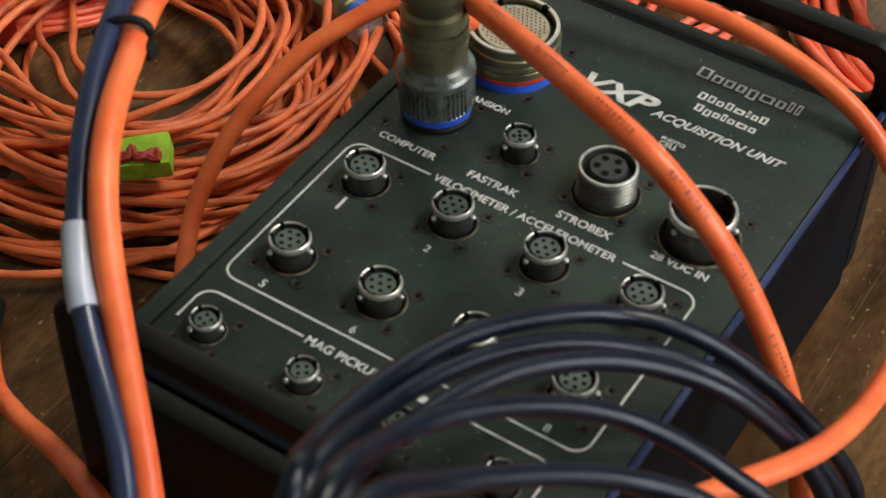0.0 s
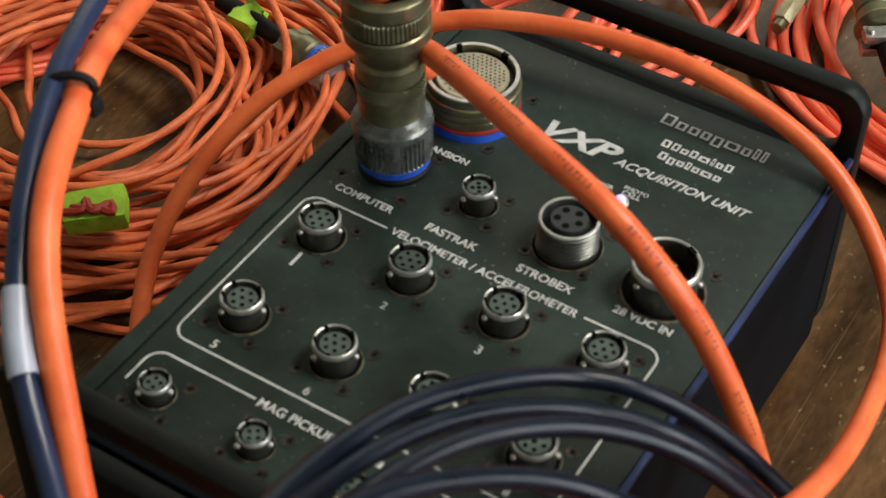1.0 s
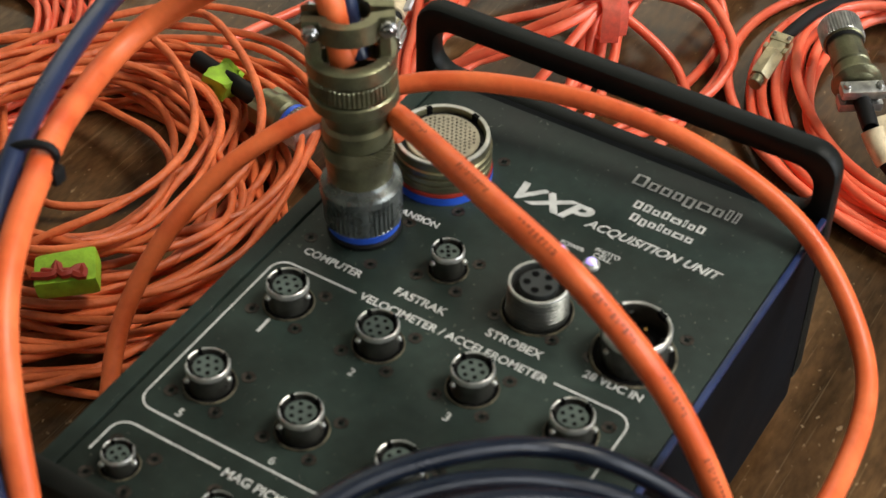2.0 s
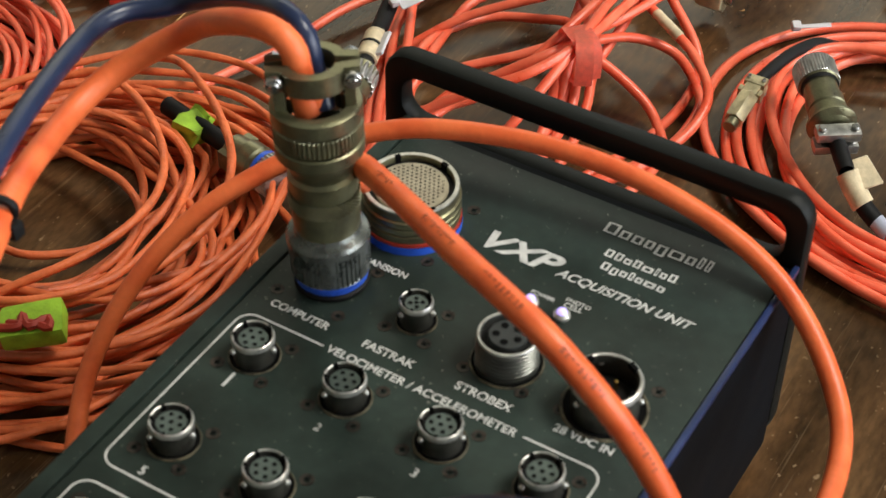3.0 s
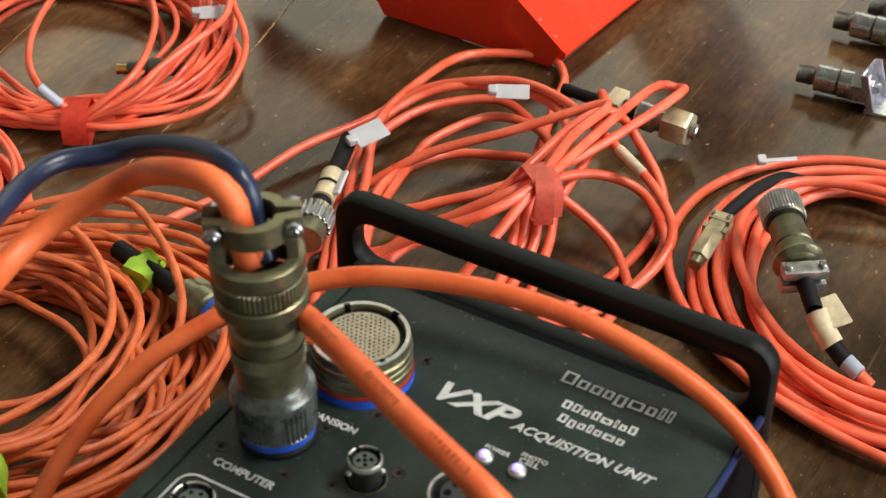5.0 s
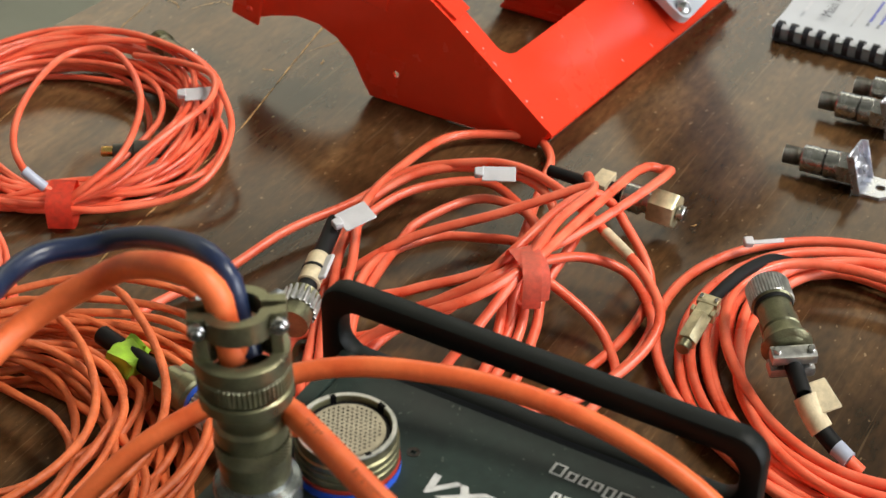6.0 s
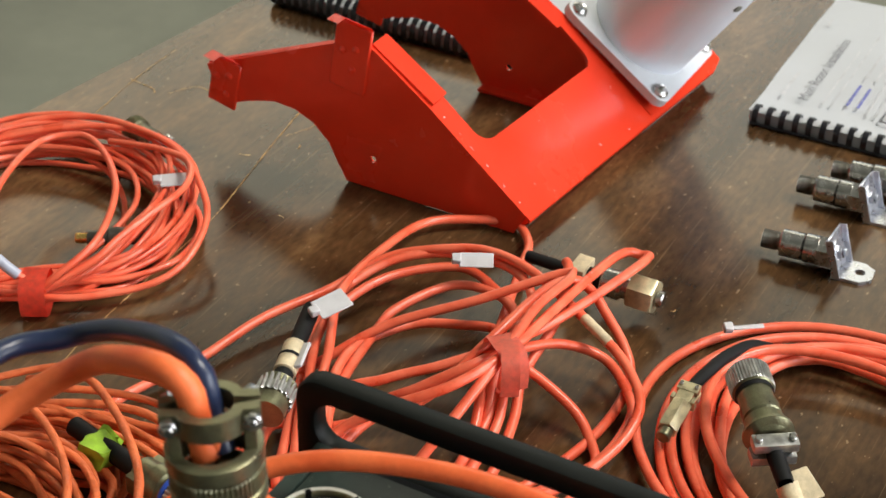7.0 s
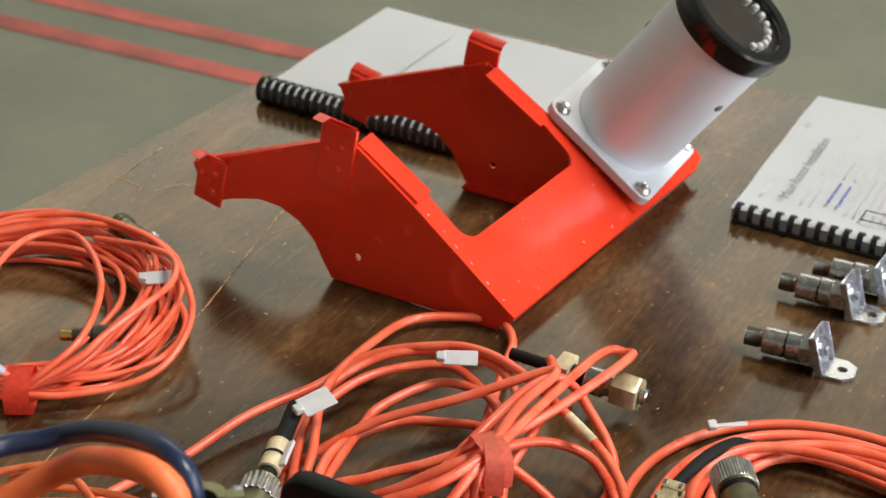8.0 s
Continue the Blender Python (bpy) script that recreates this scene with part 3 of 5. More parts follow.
# wide many-way socket
me = pose(0.0090, 0.0890, PZ)
re = 0.0183
exp = part("wide_socket", lathe([(re * 1.06, 0), (re * 1.06, 0.0036)], 48, me), BLUE, unit, "wide olive many-way socket with a blue and a red band")
part("red_band", lathe([(re * 1.05, 0.0036), (re * 1.05, 0.0050), (re, 0.0050)], 48, me), REDBAND, exp)
prof = [(re * 1.02, 0.0050)]
for k in range(3):
    z = 0.0062 + k * 0.0032
    prof += [(re * 1.035, z), (re * 1.035, z + 0.0021), (re * 0.99, z + 0.0025), (re * 0.99, z + 0.0031)]
prof += [(re * 1.0, 0.0172), (re * 0.98, 0.0190), (re * 0.90, 0.0190), (re * 0.885, 0.0180), (re * 0.885, 0.0150)]
part("shell", lathe(prof, 48, me), OLIVE, exp)
part("lip", lathe([(re * 0.99, 0.0186), (re * 0.985, 0.0193), (re * 0.905, 0.0193), (re * 0.895, 0.0186)], 48, me), NICKEL, exp)
part("black_ring", lathe([(re * 0.89, 0.0165), (re * 0.76, 0.0165)], 40, me), RUBBER, exp)
part("contact_insert", lathe([(re * 0.77, 0.0150), (re * 0.77, 0.0172), (re * 0.75, 0.0176), (0, 0.0176)], 40, me), BEIGE, exp, "beige insert with a grid of contact wells")
# grid of flat black discs, shade of the wells put into their colour
wells = []
for i in range(-7, 8):
    for j in range(-7, 8):
        wx, wy = (i + 0.5 * (j % 2)) * 0.00195, j * 0.0017
        if math.hypot(wx, wy) < 0.0126:
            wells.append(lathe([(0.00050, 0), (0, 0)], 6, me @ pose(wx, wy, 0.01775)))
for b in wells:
    part("well_dark_disc", b, SOCKET, exp)
keys = []
for a, w in ((72, 0.0016), (140, 0.0011), (225, 0.0011), (330, 0.0011)):
    b = box(re * 0.87, re * 0.955, -w, w, 0.0165, 0.01945)
    bmesh.ops.transform(b, matrix=me @ pose(0, 0, 0, 0, 0, a), verts=b.verts[:])
    keys.append(b)
for b in keys:
    part("key_slot", b, SOCKET, exp, smooth=False)
panel_screws(0.0090, 0.0900, 0.0170, ((1, -1), (1, 1)))
panel_screws(0.0005, 0.0450, 0.0132, ((1, -1), (1, 1), (-1, -1)))

for x in (0.0690, 0.0820):
    s = part("indicator_lamp", lathe([(0.0032, 0), (0.0032, 0.0012), (0.0025, 0.0018), (0.0021, 0.0022)], 20, pose(x, 0.0740, PZ)), NICKEL, unit, "small chrome-rimmed indicator")
    part("lens", lathe([(0.0021, 0.0014), (0.0019, 0.0026), (0.0012, 0.0034), (0, 0.0037)], 16, pose(x, 0.0740, PZ)), LENS, s, "glowing violet-white lens")

# ---------- plug standing in the unit, with its cables ----------
plug = thing("cable_plug", "olive metal cable plug with knurled rings locked upright in the unit", "plug", at=(0.0005, 0.0478, PZ))
plug.rotation_euler = (0, radians(-2.5), 0)
part("blue_band", lathe([(0.0128, 0.0022), (0.0135, 0.0026), (0.0137, 0.0050), (0.0128, 0.0058)], 40), BLUE, plug, "blue locking band")
part("base_ring", lathe([(0.0140, 0.0), (0.0140, 0.0012), (0.0132, 0.0020), (0.0126, 0.0030)], 40), RUBBER, plug)
# six ribbed grips with smooth corners between them
nut = bmesh.new()
rows = []
for r, z in ((0.0128, 0.0052), (0.0143, 0.0062), (0.0146, 0.0068), (0.0148, 0.0190), (0.0152, 0.0196), (0.0152, 0.0222), (0.0146, 0.0236), (0.0124, 0.0246), (0.0118, 0.0262)):
    ring = []
    for k in range(288):
        a, q = 2 * math.pi * k / 288, (k % 48) / 48
        grip = (1.005 if k % 6 < 3 else 0.955) if 0.24 < q < 0.92 else 0.985 + 0.035 * math.sin(math.pi * ((q + 0.08) % 1.0) / 0.32)
        rr = r * (grip if 0.0065 < z < 0.0195 else 1)
        ring.append(nut.verts.new((rr * math.cos(a), rr * math.sin(a), z)))
    rows.append(ring)
for a, b in zip(rows, rows[1:]):
    for k in range(288):
        j = (k + 1) % 288
        nut.faces.new((a[k], a[j], b[j], b[k]))
part("coupling_nut", nut, NUTGREY, plug, "grey coupling nut with ribbed grips", smooth=False)


def knurled(r, z0, z1, n=28, rows_=3, deep=0.05):
    """A ring of n diamonds round and rows_ high, cut by two crossing sets of grooves."""
    bm = bmesh.new()
    rings = []
    for i in range(rows_ * 6 + 1):
        v = math.pi * i / 6
        ring = []
        for k in range(n * 6):
            u = math.pi * k / 6
            cut = max(abs(math.cos((u + v) / 1.0)), abs(math.cos((u - v) / 1.0))) ** 6
            a, q = 2 * math.pi * k / (n * 6), r * (1 - deep * cut)
            ring.append(bm.verts.new((q * math.cos(a), q * math.sin(a), z0 + (z1 - z0) * i / (rows_ * 6))))
        rings.append(ring)
    for a, b in zip(rings, rings[1:]):
        for k in range(n * 6):
            j = (k + 1) % (n * 6)
            bm.faces.new((a[k], a[j], b[j], b[k]))
    return bm


def ribbed(r, z0, z1, n, deep):
    """A ring of upright ribs, two steps of the profile for each rib."""
    bm = bmesh.new()
    rings = []
    for z, g in ((z0, 0.97), (z0 + 0.0006, 1.0), (z1 - 0.0006, 1.0), (z1, 0.97)):
        rings.append([bm.verts.new((r * g * (1 - deep * (k % 4 > 1)) * math.cos(math.pi * k / (2 * n)), r * g * (1 - deep * (k % 4 > 1)) * math.sin(math.pi * k / (2 * n)), z)) for k in range(4 * n)])
    for a, b in zip(rings, rings[1:]):
        for k in range(4 * n):
            j = (k + 1) % (4 * n)
            bm.faces.new((a[k], a[j], b[j], b[k]))
    return bm


part("barrel", lathe([(0.0118, 0.0262), (0.0122, 0.0300), (0.0122, 0.0330), (0.0124, 0.0335), (0.0124, 0.0375)], 36), OLIVE, plug)
part("knurled_ring", knurled(0.0130, 0.0372, 0.0432, 40, 4, 0.06), OLIVE, plug, smooth=False)
part("barrel", lathe([(0.0122, 0.0430), (0.0124, 0.0440), (0.0124, 0.0500), (0.0112, 0.0515), (0.0114, 0.0535), (0.0135, 0.0575), (0.0152, 0.0600)], 36), OLIVE, plug)
part("shoulder_ring", lathe([(0.0150, 0.0598), (0.0158, 0.0606), (0.0158, 0.0650), (0.0150, 0.0655)], 40), OLIVE, plug)
part("ribbed_ring", ribbed(0.0157, 0.0662, 0.0732, 58, 0.03), OLIVE, plug, "band of upright ribs", smooth=False)
part("top_ring", lathe([(0.0150, 0.0740), (0.0159, 0.0745), (0.0159, 0.0800), (0.0150, 0.0806), (0.0115, 0.0806), (0.0110, 0.0780)], 40), OLIVE, plug)
CL = -54
for a in (CL + 90, CL + 270):
    b = box(0.0100, 0.0138, -0.0055, 0.0055, 0.0795, 0.0885, 0.0008)
    bmesh.ops.transform(b, matrix=pose(0, 0, 0, 0, 0, a), verts=b.verts[:])
    part("strain_relief_arm", b, OLIVE, plug)
for sgn in (-1, 1):
    arc = [(sgn * (0.0008 + 0.0072 * math.sin(radians(q))), 0.0078 * math.cos(radians(q))) for q in range(10, 171, 20)]
    back_ = [(sgn * (0.0040 + 0.0075 * math.sin(radians(q))), 0.0105 * math.cos(radians(q))) for q in range(170, 9, -20)]
    pts = [(sgn * 0.0008, 0.0158), ] + arc + [(sgn * 0.0008, -0.0158), (sgn * 0.0050, -0.0158)] + back_ + [(sgn * 0.0050, 0.0158)]
    bm = plate(pts if sgn > 0 else pts[::-1], 0.0078, pose(0, 0, 0.0885, 0, 0, CL))
    part("cable_clamp", bm, OLIVE, plug, "olive saddle clamp half")
for y in (-0.0130, 0.0130):
    ms = pose(0, 0, 0.0924, 0, 0, CL) @ pose(0, y, 0) @ pose(0, 0, 0, 0, 90, 0)
    part("clamp_screw", join(rod(0.0018, -0.009, 0.009, 12, ms), rod(0.0031, 0.0052, 0.0082, 14, ms), rod(0.0029, -0.0095, -0.0052, 6, ms)), STEEL, plug, "steel clamp screw")
part("wire_core", rod(0.0040, 0.0780, 0.0900, 12), ORANGE, plug, "orange wires inside the clamp")

# ---------- loose trunk cables round the unit ----------
def cable(name, label, points, r, material, n=14, ridge=0.0, group="", step=0.004):
    ob = part(name, tube(points, r, n, step=step, ridge=ridge), material)
    return tagged(ob, label, "cable", group)


TO = [(-0.0040, 0.0450, 0.186), (-0.0086, 0.0462, 0.2039), (-0.0104, 0.0455, 0.2114), (-0.0194, 0.0460, 0.2145), (-0.0392, 0.0503, 0.2073), (-0.0651, 0.0591, 0.1886), (-0.0900, 0.0408, 0.1694), (-0.088, 0.007, 0.166), (-0.0575, -0.0485, 0.184), (-0.022, -0.108, 0.176), (0.034, -0.163, 0.110), (0.050, -0.195, 0.045), (0.06, -0.25, 0.005), (0.05, -0.36, 0.005)]
TB = [(0.0000, 0.0490, 0.187), (-0.0067, 0.0520, 0.2019), (-0.0091, 0.0525, 0.2113), (-0.0199, 0.0564, 0.2145), (-0.0403, 0.0668, 0.2058), (-0.0683, 0.0786, 0.1901), (-0.0895, 0.0777, 0.1794), (-0.103, 0.048, 0.180), (-0.066, -0.051, 0.187), (-0.022, -0.122, 0.166), (0.025, -0.163, 0.124), (0.036, -0.195, 0.05), (0.042, -0.25, 0.005), (0.03, -0.36, 0.005)]
cable("orange_cable", "thick orange cable arching from the upright plug down past the unit", TO, 0.0048, ORANGE)
plug_black = cable("black_cable", "dark blue-black cable arching beside the orange one with a white sleeve", TB, 0.0040, NAVY)
AO = [(-0.05, -0.12, 0.005), (-0.058, -0.060, 0.007), (-0.087, 0.004, 0.053), (-0.072, 0.056, 0.098), (-0.028, 0.106, 0.124), (0.028, 0.126, 0.134), (0.088, 0.132, 0.132), (0.142, 0.126, 0.117), (0.181, 0.098, 0.095), (0.194, 0.048, 0.095), (0.193, -0.022, 0.116), (0.1660, -0.0985, 0.1430), (0.138, -0.162, 0.132), (0.112, -0.215, 0.085), (0.07, -0.27, 0.022), (0.02, -0.33, 0.005)]
cable("orange_cable", "thick orange cable arching over the rear of the unit", AO, 0.0040, ORANGE)
BB = [(-0.004, 0.078, 0.132), (-0.006, 0.066, 0.146), (0.010, 0.056, 0.161), (0.071, 0.018, 0.179), (0.118, 0.001, 0.174), (0.150, 0.007, 0.131), (0.176, 0.010, 0.070), (0.188, 0.004, 0.012), (0.192, -0.040, 0.005), (0.205, -0.120, 0.005), (0.19, -0.22, 0.005)]
plug_bow = cable("orange_cable", "thick orange printed cable looping across the socket panel", BB, 0.0045, ORANGE)
cable("orange_cable", "orange cable lying on the table beside the unit", [(-0.165, -0.050, 0.005), (-0.125, -0.089, 0.006), (-0.094, -0.106, 0.020), (-0.065, -0.116, 0.032), (-0.036, -0.128, 0.044), (-0.010, -0.142, 0.052), (0.018, -0.175, 0.040), (0.028, -0.215, 0.012), (0.025, -0.30, 0.005)], 0.0042, ORANGE)


MARK = mat("faint_black_print", (0.34, 0.070, 0.026), 0.6, var=0.3, scale=600)


def print_marks(ob, points, r, first, every, words):
    """Short rows of dark print along the upper side of a cable."""
    line = glide(points, 0.002)
    rng = random.Random(21)
    k = first
    for w in range(words):
        for c in range(rng.randint(6, 10)):
            i = k + c
            if i + 1 >= len(line):
                break
            t = (line[i + 1] - line[i]).normalized()
            up = Vector((0.35, -0.45, 0.82))
            up = (up - t * up.dot(t)).normalized()
            side = t.cross(up)
            h = rng.uniform(0.0006, 0.0012)
            for sgn in ((-1, 1) if rng.random() < 0.5 else (-1,)):
                bm = bmesh.new()
                a = line[i] + up * (r + 0.00012) + side * 0.0006 * sgn
                bm.faces.new([bm.verts.new(a + t * p + side * q * h) for p, q in ((0, -0.4), (rng.uniform(0.0007, 0.0013), -0.4), (0.0010, 0.4), (0, 0.4))])
                part("printed_mark", bm, MARK, ob, smooth=False)
        k += every


print_marks(plug_bow, BB, 0.0045, 14, 17, 9)


def sleeve_on(points, u0, u1, r, material, parent, name="sleeve", label=""):
    line = glide(points, 0.003)
    n = len(line)
    seg = [parent.matrix_world.inverted() @ p for p in line[int(u0 * n):int(u1 * n) + 1]]
    return part(name, tube(seg[::max(1, len(seg) // 8)], r, 14), material, parent, label)


sleeve_on(TB, 0.484, 0.526, 0.0049, WHITESLEEVE, plug_black, "white_sleeve", "white heat-shrink sleeve")
# tie round the two cables
tie = thing("cable_tie", "black nylon tie holding two cables together", "cable tie", at=(-0.0615, -0.0500, 0.1855))
ring = tube([(0.0094 * math.cos(a), 0, 0.0056 * math.sin(a)) for a in [k * math.pi / 6 for k in range(12)]], 0.0016, 8, closed=True, step=0.002)
bmesh.ops.transform(ring, matrix=pose(0, 0, 0, 0, -20, 28), verts=ring.verts[:])
part("band", ring, RUBBER, tie)
part("tie_head", box(0.0080, 0.0125, -0.0020, 0.0030, -0.0055, 0.0005, 0.001), RUBBER, tie)

# black cable coil leaning on the front of the unit
black_coil = thing("black_cable_coil", "thick black cable coil leaning against the front of the unit", "cable coil", at=(0.12, -0.16, 0))
for pts in ([(0.113, -0.192, 0.222), (0.104, -0.169, 0.212), (0.100, -0.130, 0.196), (0.106, -0.093, 0.183), (0.123, -0.052, 0.162), (0.149, -0.032, 0.148), (0.178, -0.009, 0.108), (0.201, 0.016, 0.046), (0.205, -0.01, 0.008), (0.215, -0.15, 0.006), (0.16, -0.255, 0.012), (0.12, -0.255, 0.08), (0.113, -0.230, 0.165)],
            [(0.113, -0.188, 0.217), (0.105, -0.136, 0.195), (0.114, -0.092, 0.178), (0.133, -0.057, 0.158), (0.162, -0.035, 0.138), (0.190, -0.006, 0.083), (0.203, 0.004, 0.040), (0.207, -0.04, 0.010), (0.207, -0.15, 0.013), (0.158, -0.247, 0.018), (0.126, -0.25, 0.08), (0.118, -0.225, 0.165)],
            [(0.119, -0.182, 0.213), (0.114, -0.138, 0.195), (0.123, -0.097, 0.181), (0.144, -0.064, 0.164), (0.171, -0.042, 0.140), (0.195, -0.020, 0.090), (0.207, -0.016, 0.040), (0.205, -0.06, 0.014), (0.200, -0.15, 0.020), (0.156, -0.24, 0.024), (0.13, -0.243, 0.08), (0.122, -0.215, 0.165)],
            [(0.130, -0.203, 0.242), (0.124, -0.162, 0.222), (0.134, -0.126, 0.202), (0.153, -0.096, 0.179), (0.180, -0.080, 0.156), (0.199, -0.070, 0.127), (0.208, -0.075, 0.060), (0.204, -0.11, 0.026), (0.18, -0.18, 0.028), (0.15, -0.245, 0.06), (0.136, -0.235, 0.18)],
            [(0.142, -0.207, 0.253), (0.144, -0.170, 0.227), (0.167, -0.124, 0.193), (0.193, -0.106, 0.169), (0.207, -0.108, 0.110), (0.206, -0.115, 0.050), (0.200, -0.14, 0.036), (0.18, -0.215, 0.036), (0.155, -0.25, 0.1), (0.146, -0.232, 0.21)]):
    bm = tube([Vector(p) - Vector((0.12, -0.16, 0)) for p in pts], 0.0032, 12, closed=True)
    part("cable_loop", bm, CABLEBLACK, black_coil)
black_bit = thing("black_cable_end", "black rubber cable end lying on the table", "cable", at=(-0.131, -0.092, 0))
part("cable_body", tube([(-0.02, 0.03, 0.008), (-0.002, 0.005, 0.012), (0.006, -0.012, 0.012), (-0.01, -0.04, 0.008)], 0.0065, 14), RUBBER, black_bit)


# ---------- coils on the table ----------
def coil(name, label, cx, cy, rx, ry, inner, count, r, material, seed, turn=0.0, rise=0.012, wob=0.006, ridge=0.0, shift=0.012, tie_at=None, group="cable coils", sizes=None):
    """A hank of cable: many separate turns of uneven size, lying over one another, drawn together at the tie."""
    rng = random.Random(seed)
    ob = thing(name, label, "cable coil", group, at=(cx, cy, 0))
    for i in range(count):
        f = sizes[i] if sizes else inner + (1 - inner) * ((i + 0.5) / count) ** 0.8
        ox, oy = rng.gauss(0, shift), rng.gauss(0, shift)
        tilt, ph = rng.uniform(-1, 1), rng.uniform(0, 6.28)
        level = r + rng.random() ** 1.4 * rise * 2
        a0, a1, b0 = rng.uniform(0, 6.28), rng.uniform(0, 6.28), rng.uniform(0.5, 1.5)
        pts = []
        n = 14
        for k in range(n):
            a = 2 * math.pi * k / n
            g = f * (1 + 0.05 * math.sin(2 * a + a0)) + wob / rx * math.sin(3 * a + a1) * b0
            px, py = g * rx * math.cos(a) + ox, g * ry * math.sin(a) + oy
            pz = max(r, level + rise * 0.7 * tilt * math.sin(a + ph) + 0.3 * rise * math.sin(2 * a + a1))
            if tie_at is not None:
                w = max(0.0, math.cos(a - tie_at)) ** 6
                tx, ty = 0.86 * rx * math.cos(tie_at), 0.86 * ry * math.sin(tie_at)
                u = (i % 6 - 2.5) * 1.9 * r
                radial = (math.cos(tie_at), math.sin(tie_at))
                along_ = px * -radial[1] + py * radial[0]
                px = px * (1 - w) + w * (tx + radial[0] * u - radial[1] * along_)
                py = py * (1 - w) + w * (ty + radial[1] * u + radial[0] * along_)
                pz = pz * (1 - w) + w * (r + (i // 6) * 1.75 * r)
            pts.append((px * math.cos(turn) - py * math.sin(turn), px * math.sin(turn) + py * math.cos(turn), pz))
        part("cable_turn", tube(pts, r * rng.uniform(0.95, 1.03), 10, closed=True, step=0.006, ridge=ridge), material, ob)
    return ob


def strap(parent, x, y, z, wide, tall, thick, turn, material, label):
    """A hook-and-loop strap wrapped round a bundle."""
    bm = bmesh.new()
    rows_ = []
    n = 16
    for w in (-wide / 2, -wide / 6, wide / 6, wide / 2):
        rows_.append([bm.verts.new((math.copysign(thick * abs(math.cos(2 * math.pi * (k + 0.5) / n)) ** 0.6, math.cos(2 * math.pi * (k + 0.5) / n)) + 0.0004 * math.sin(5 * k), w, math.copysign(tall * abs(math.sin(2 * math.pi * (k + 0.5) / n)) ** 0.6, math.sin(2 * math.pi * (k + 0.5) / n)) + 0.0004 * math.sin(3 * k + 60 * w))) for k in range(n)])
    for a, b in zip(rows_, rows_[1:]):
        for k in range(n):
            j = (k + 1) % n
            bm.faces.new((a[k], a[j], b[j], b[k]))
    bmesh.ops.solidify(bm, geom=bm.faces[:], thickness=0.0012)
    bmesh.ops.recalc_face_normals(bm, faces=bm.faces[:])
    bmesh.ops.transform(bm, matrix=pose(x, y, z, 0, 0, turn), verts=bm.verts[:])
    return part("strap", bm, material, parent, label)


def inline_plug(name, label, a, b, scale=1.0, shells=OLIVE, nut_mat=PLUGNICKEL, sleeve=None):
    """A circular cable plug lying along the line a to b: knurled nut, barrel, rear ring, saddle clamp with two screws."""
    ob = thing(name, label, "plug", "cable plugs")
    ob.matrix_world = along(a, b)
    k = scale
    part("coupling_nut", ribbed(0.0107 * k, 0, 0.0095 * k, 42, 0.05), nut_mat, ob, "ribbed bright coupling nut", smooth=False)
    part("nut_face", lathe([(0.0102 * k, 0), (0.0085 * k, -0.0008), (0.0080 * k, 0.002 * k), (0, 0.002 * k)], 28), nut_mat, ob)
    part("barrel", lathe([(0.0100 * k, 0.0095 * k), (0.0086 * k, 0.0105 * k), (0.0084 * k, 0.0180 * k), (0.0092 * k, 0.0185 * k), (0.0092 * k, 0.0235 * k), (0.0080 * k, 0.0245 * k)], 30), shells, ob)
    part("rear_ring", lathe([(0.0084 * k, 0.0245 * k), (0.0094 * k, 0.0250 * k), (0.0094 * k, 0.0330 * k), (0.0070 * k, 0.0345 * k), (0.0045 * k, 0.0345 * k)], 30), shells, ob)
    for s in (-1, 1):
        part("saddle", box(-0.0105 * k, 0.0105 * k, min(s * 0.0015, s * 0.0065) * k, max(s * 0.0015, s * 0.0065) * k, 0.0360 * k, 0.0425 * k, 0.001 * k), PLUGNICKEL, ob, "cable saddle clamp")
        part("clamp_screw", rod(0.0018 * k, -0.0085 * k, 0.0085 * k, 10, pose(s * 0.0078 * k, 0, 0.0393 * k, 90)), STEEL, ob)
    part("boot", lathe([(0.0040 * k, 0.0340 * k), (0.0040 * k, 0.0520 * k), (0.0034 * k, 0.0560 * k)], 16), RUBBER, ob, "black rubber boot")
    if sleeve:
        part("paper_label", lathe([(0.0048 * k, 0.0560 * k), (0.0053 * k, 0.0562 * k), (0.0053 * k, 0.0690 * k), (0.0048 * k, 0.0692 * k)], 14), sleeve, ob, "cream paper label")
        part("black_sleeve", rod(0.0042 * k, 0.0692 * k, 0.0860 * k, 14), RUBBER, ob)
    return ob


left_coil = coil("orange_cable_coil", "large loose coil of orange ribbed cable with lime tape", -0.190, 0.090, 0.128, 0.112, 0.44, 35, 0.0020, WOVEN, 3, 0.5, 0.013, 0.008, 0.05, 0.014)
far_left = coil("red_cable_coil", "coral red cable coil drawn together by a red strap", -0.347, 0.334, 0.086, 0.084, 0.72, 20, 0.0018, PINK, 5, 0.0, 0.010, 0.003, 0.03, 0.005, tie_at=-0.88)
strap(far_left, 0.057, -0.066, 0.0115, 0.014, 0.0108, 0.0125, -60, VELCRO, "red hook-and-loop strap")
side_coil = coil("red_cable_coil", "coral red cable coil at the table's edge with a red strap", -0.335, 0.137, 0.094, 0.094, 0.66, 22, 0.0019, PINK, 9, 0.0, 0.010, 0.003, 0.03, 0.006, tie_at=-0.78)
strap(side_coil, 0.057, -0.057, 0.0130, 0.017, 0.0122, 0.0135, -45, VELCRO, "red hook-and-loop strap")
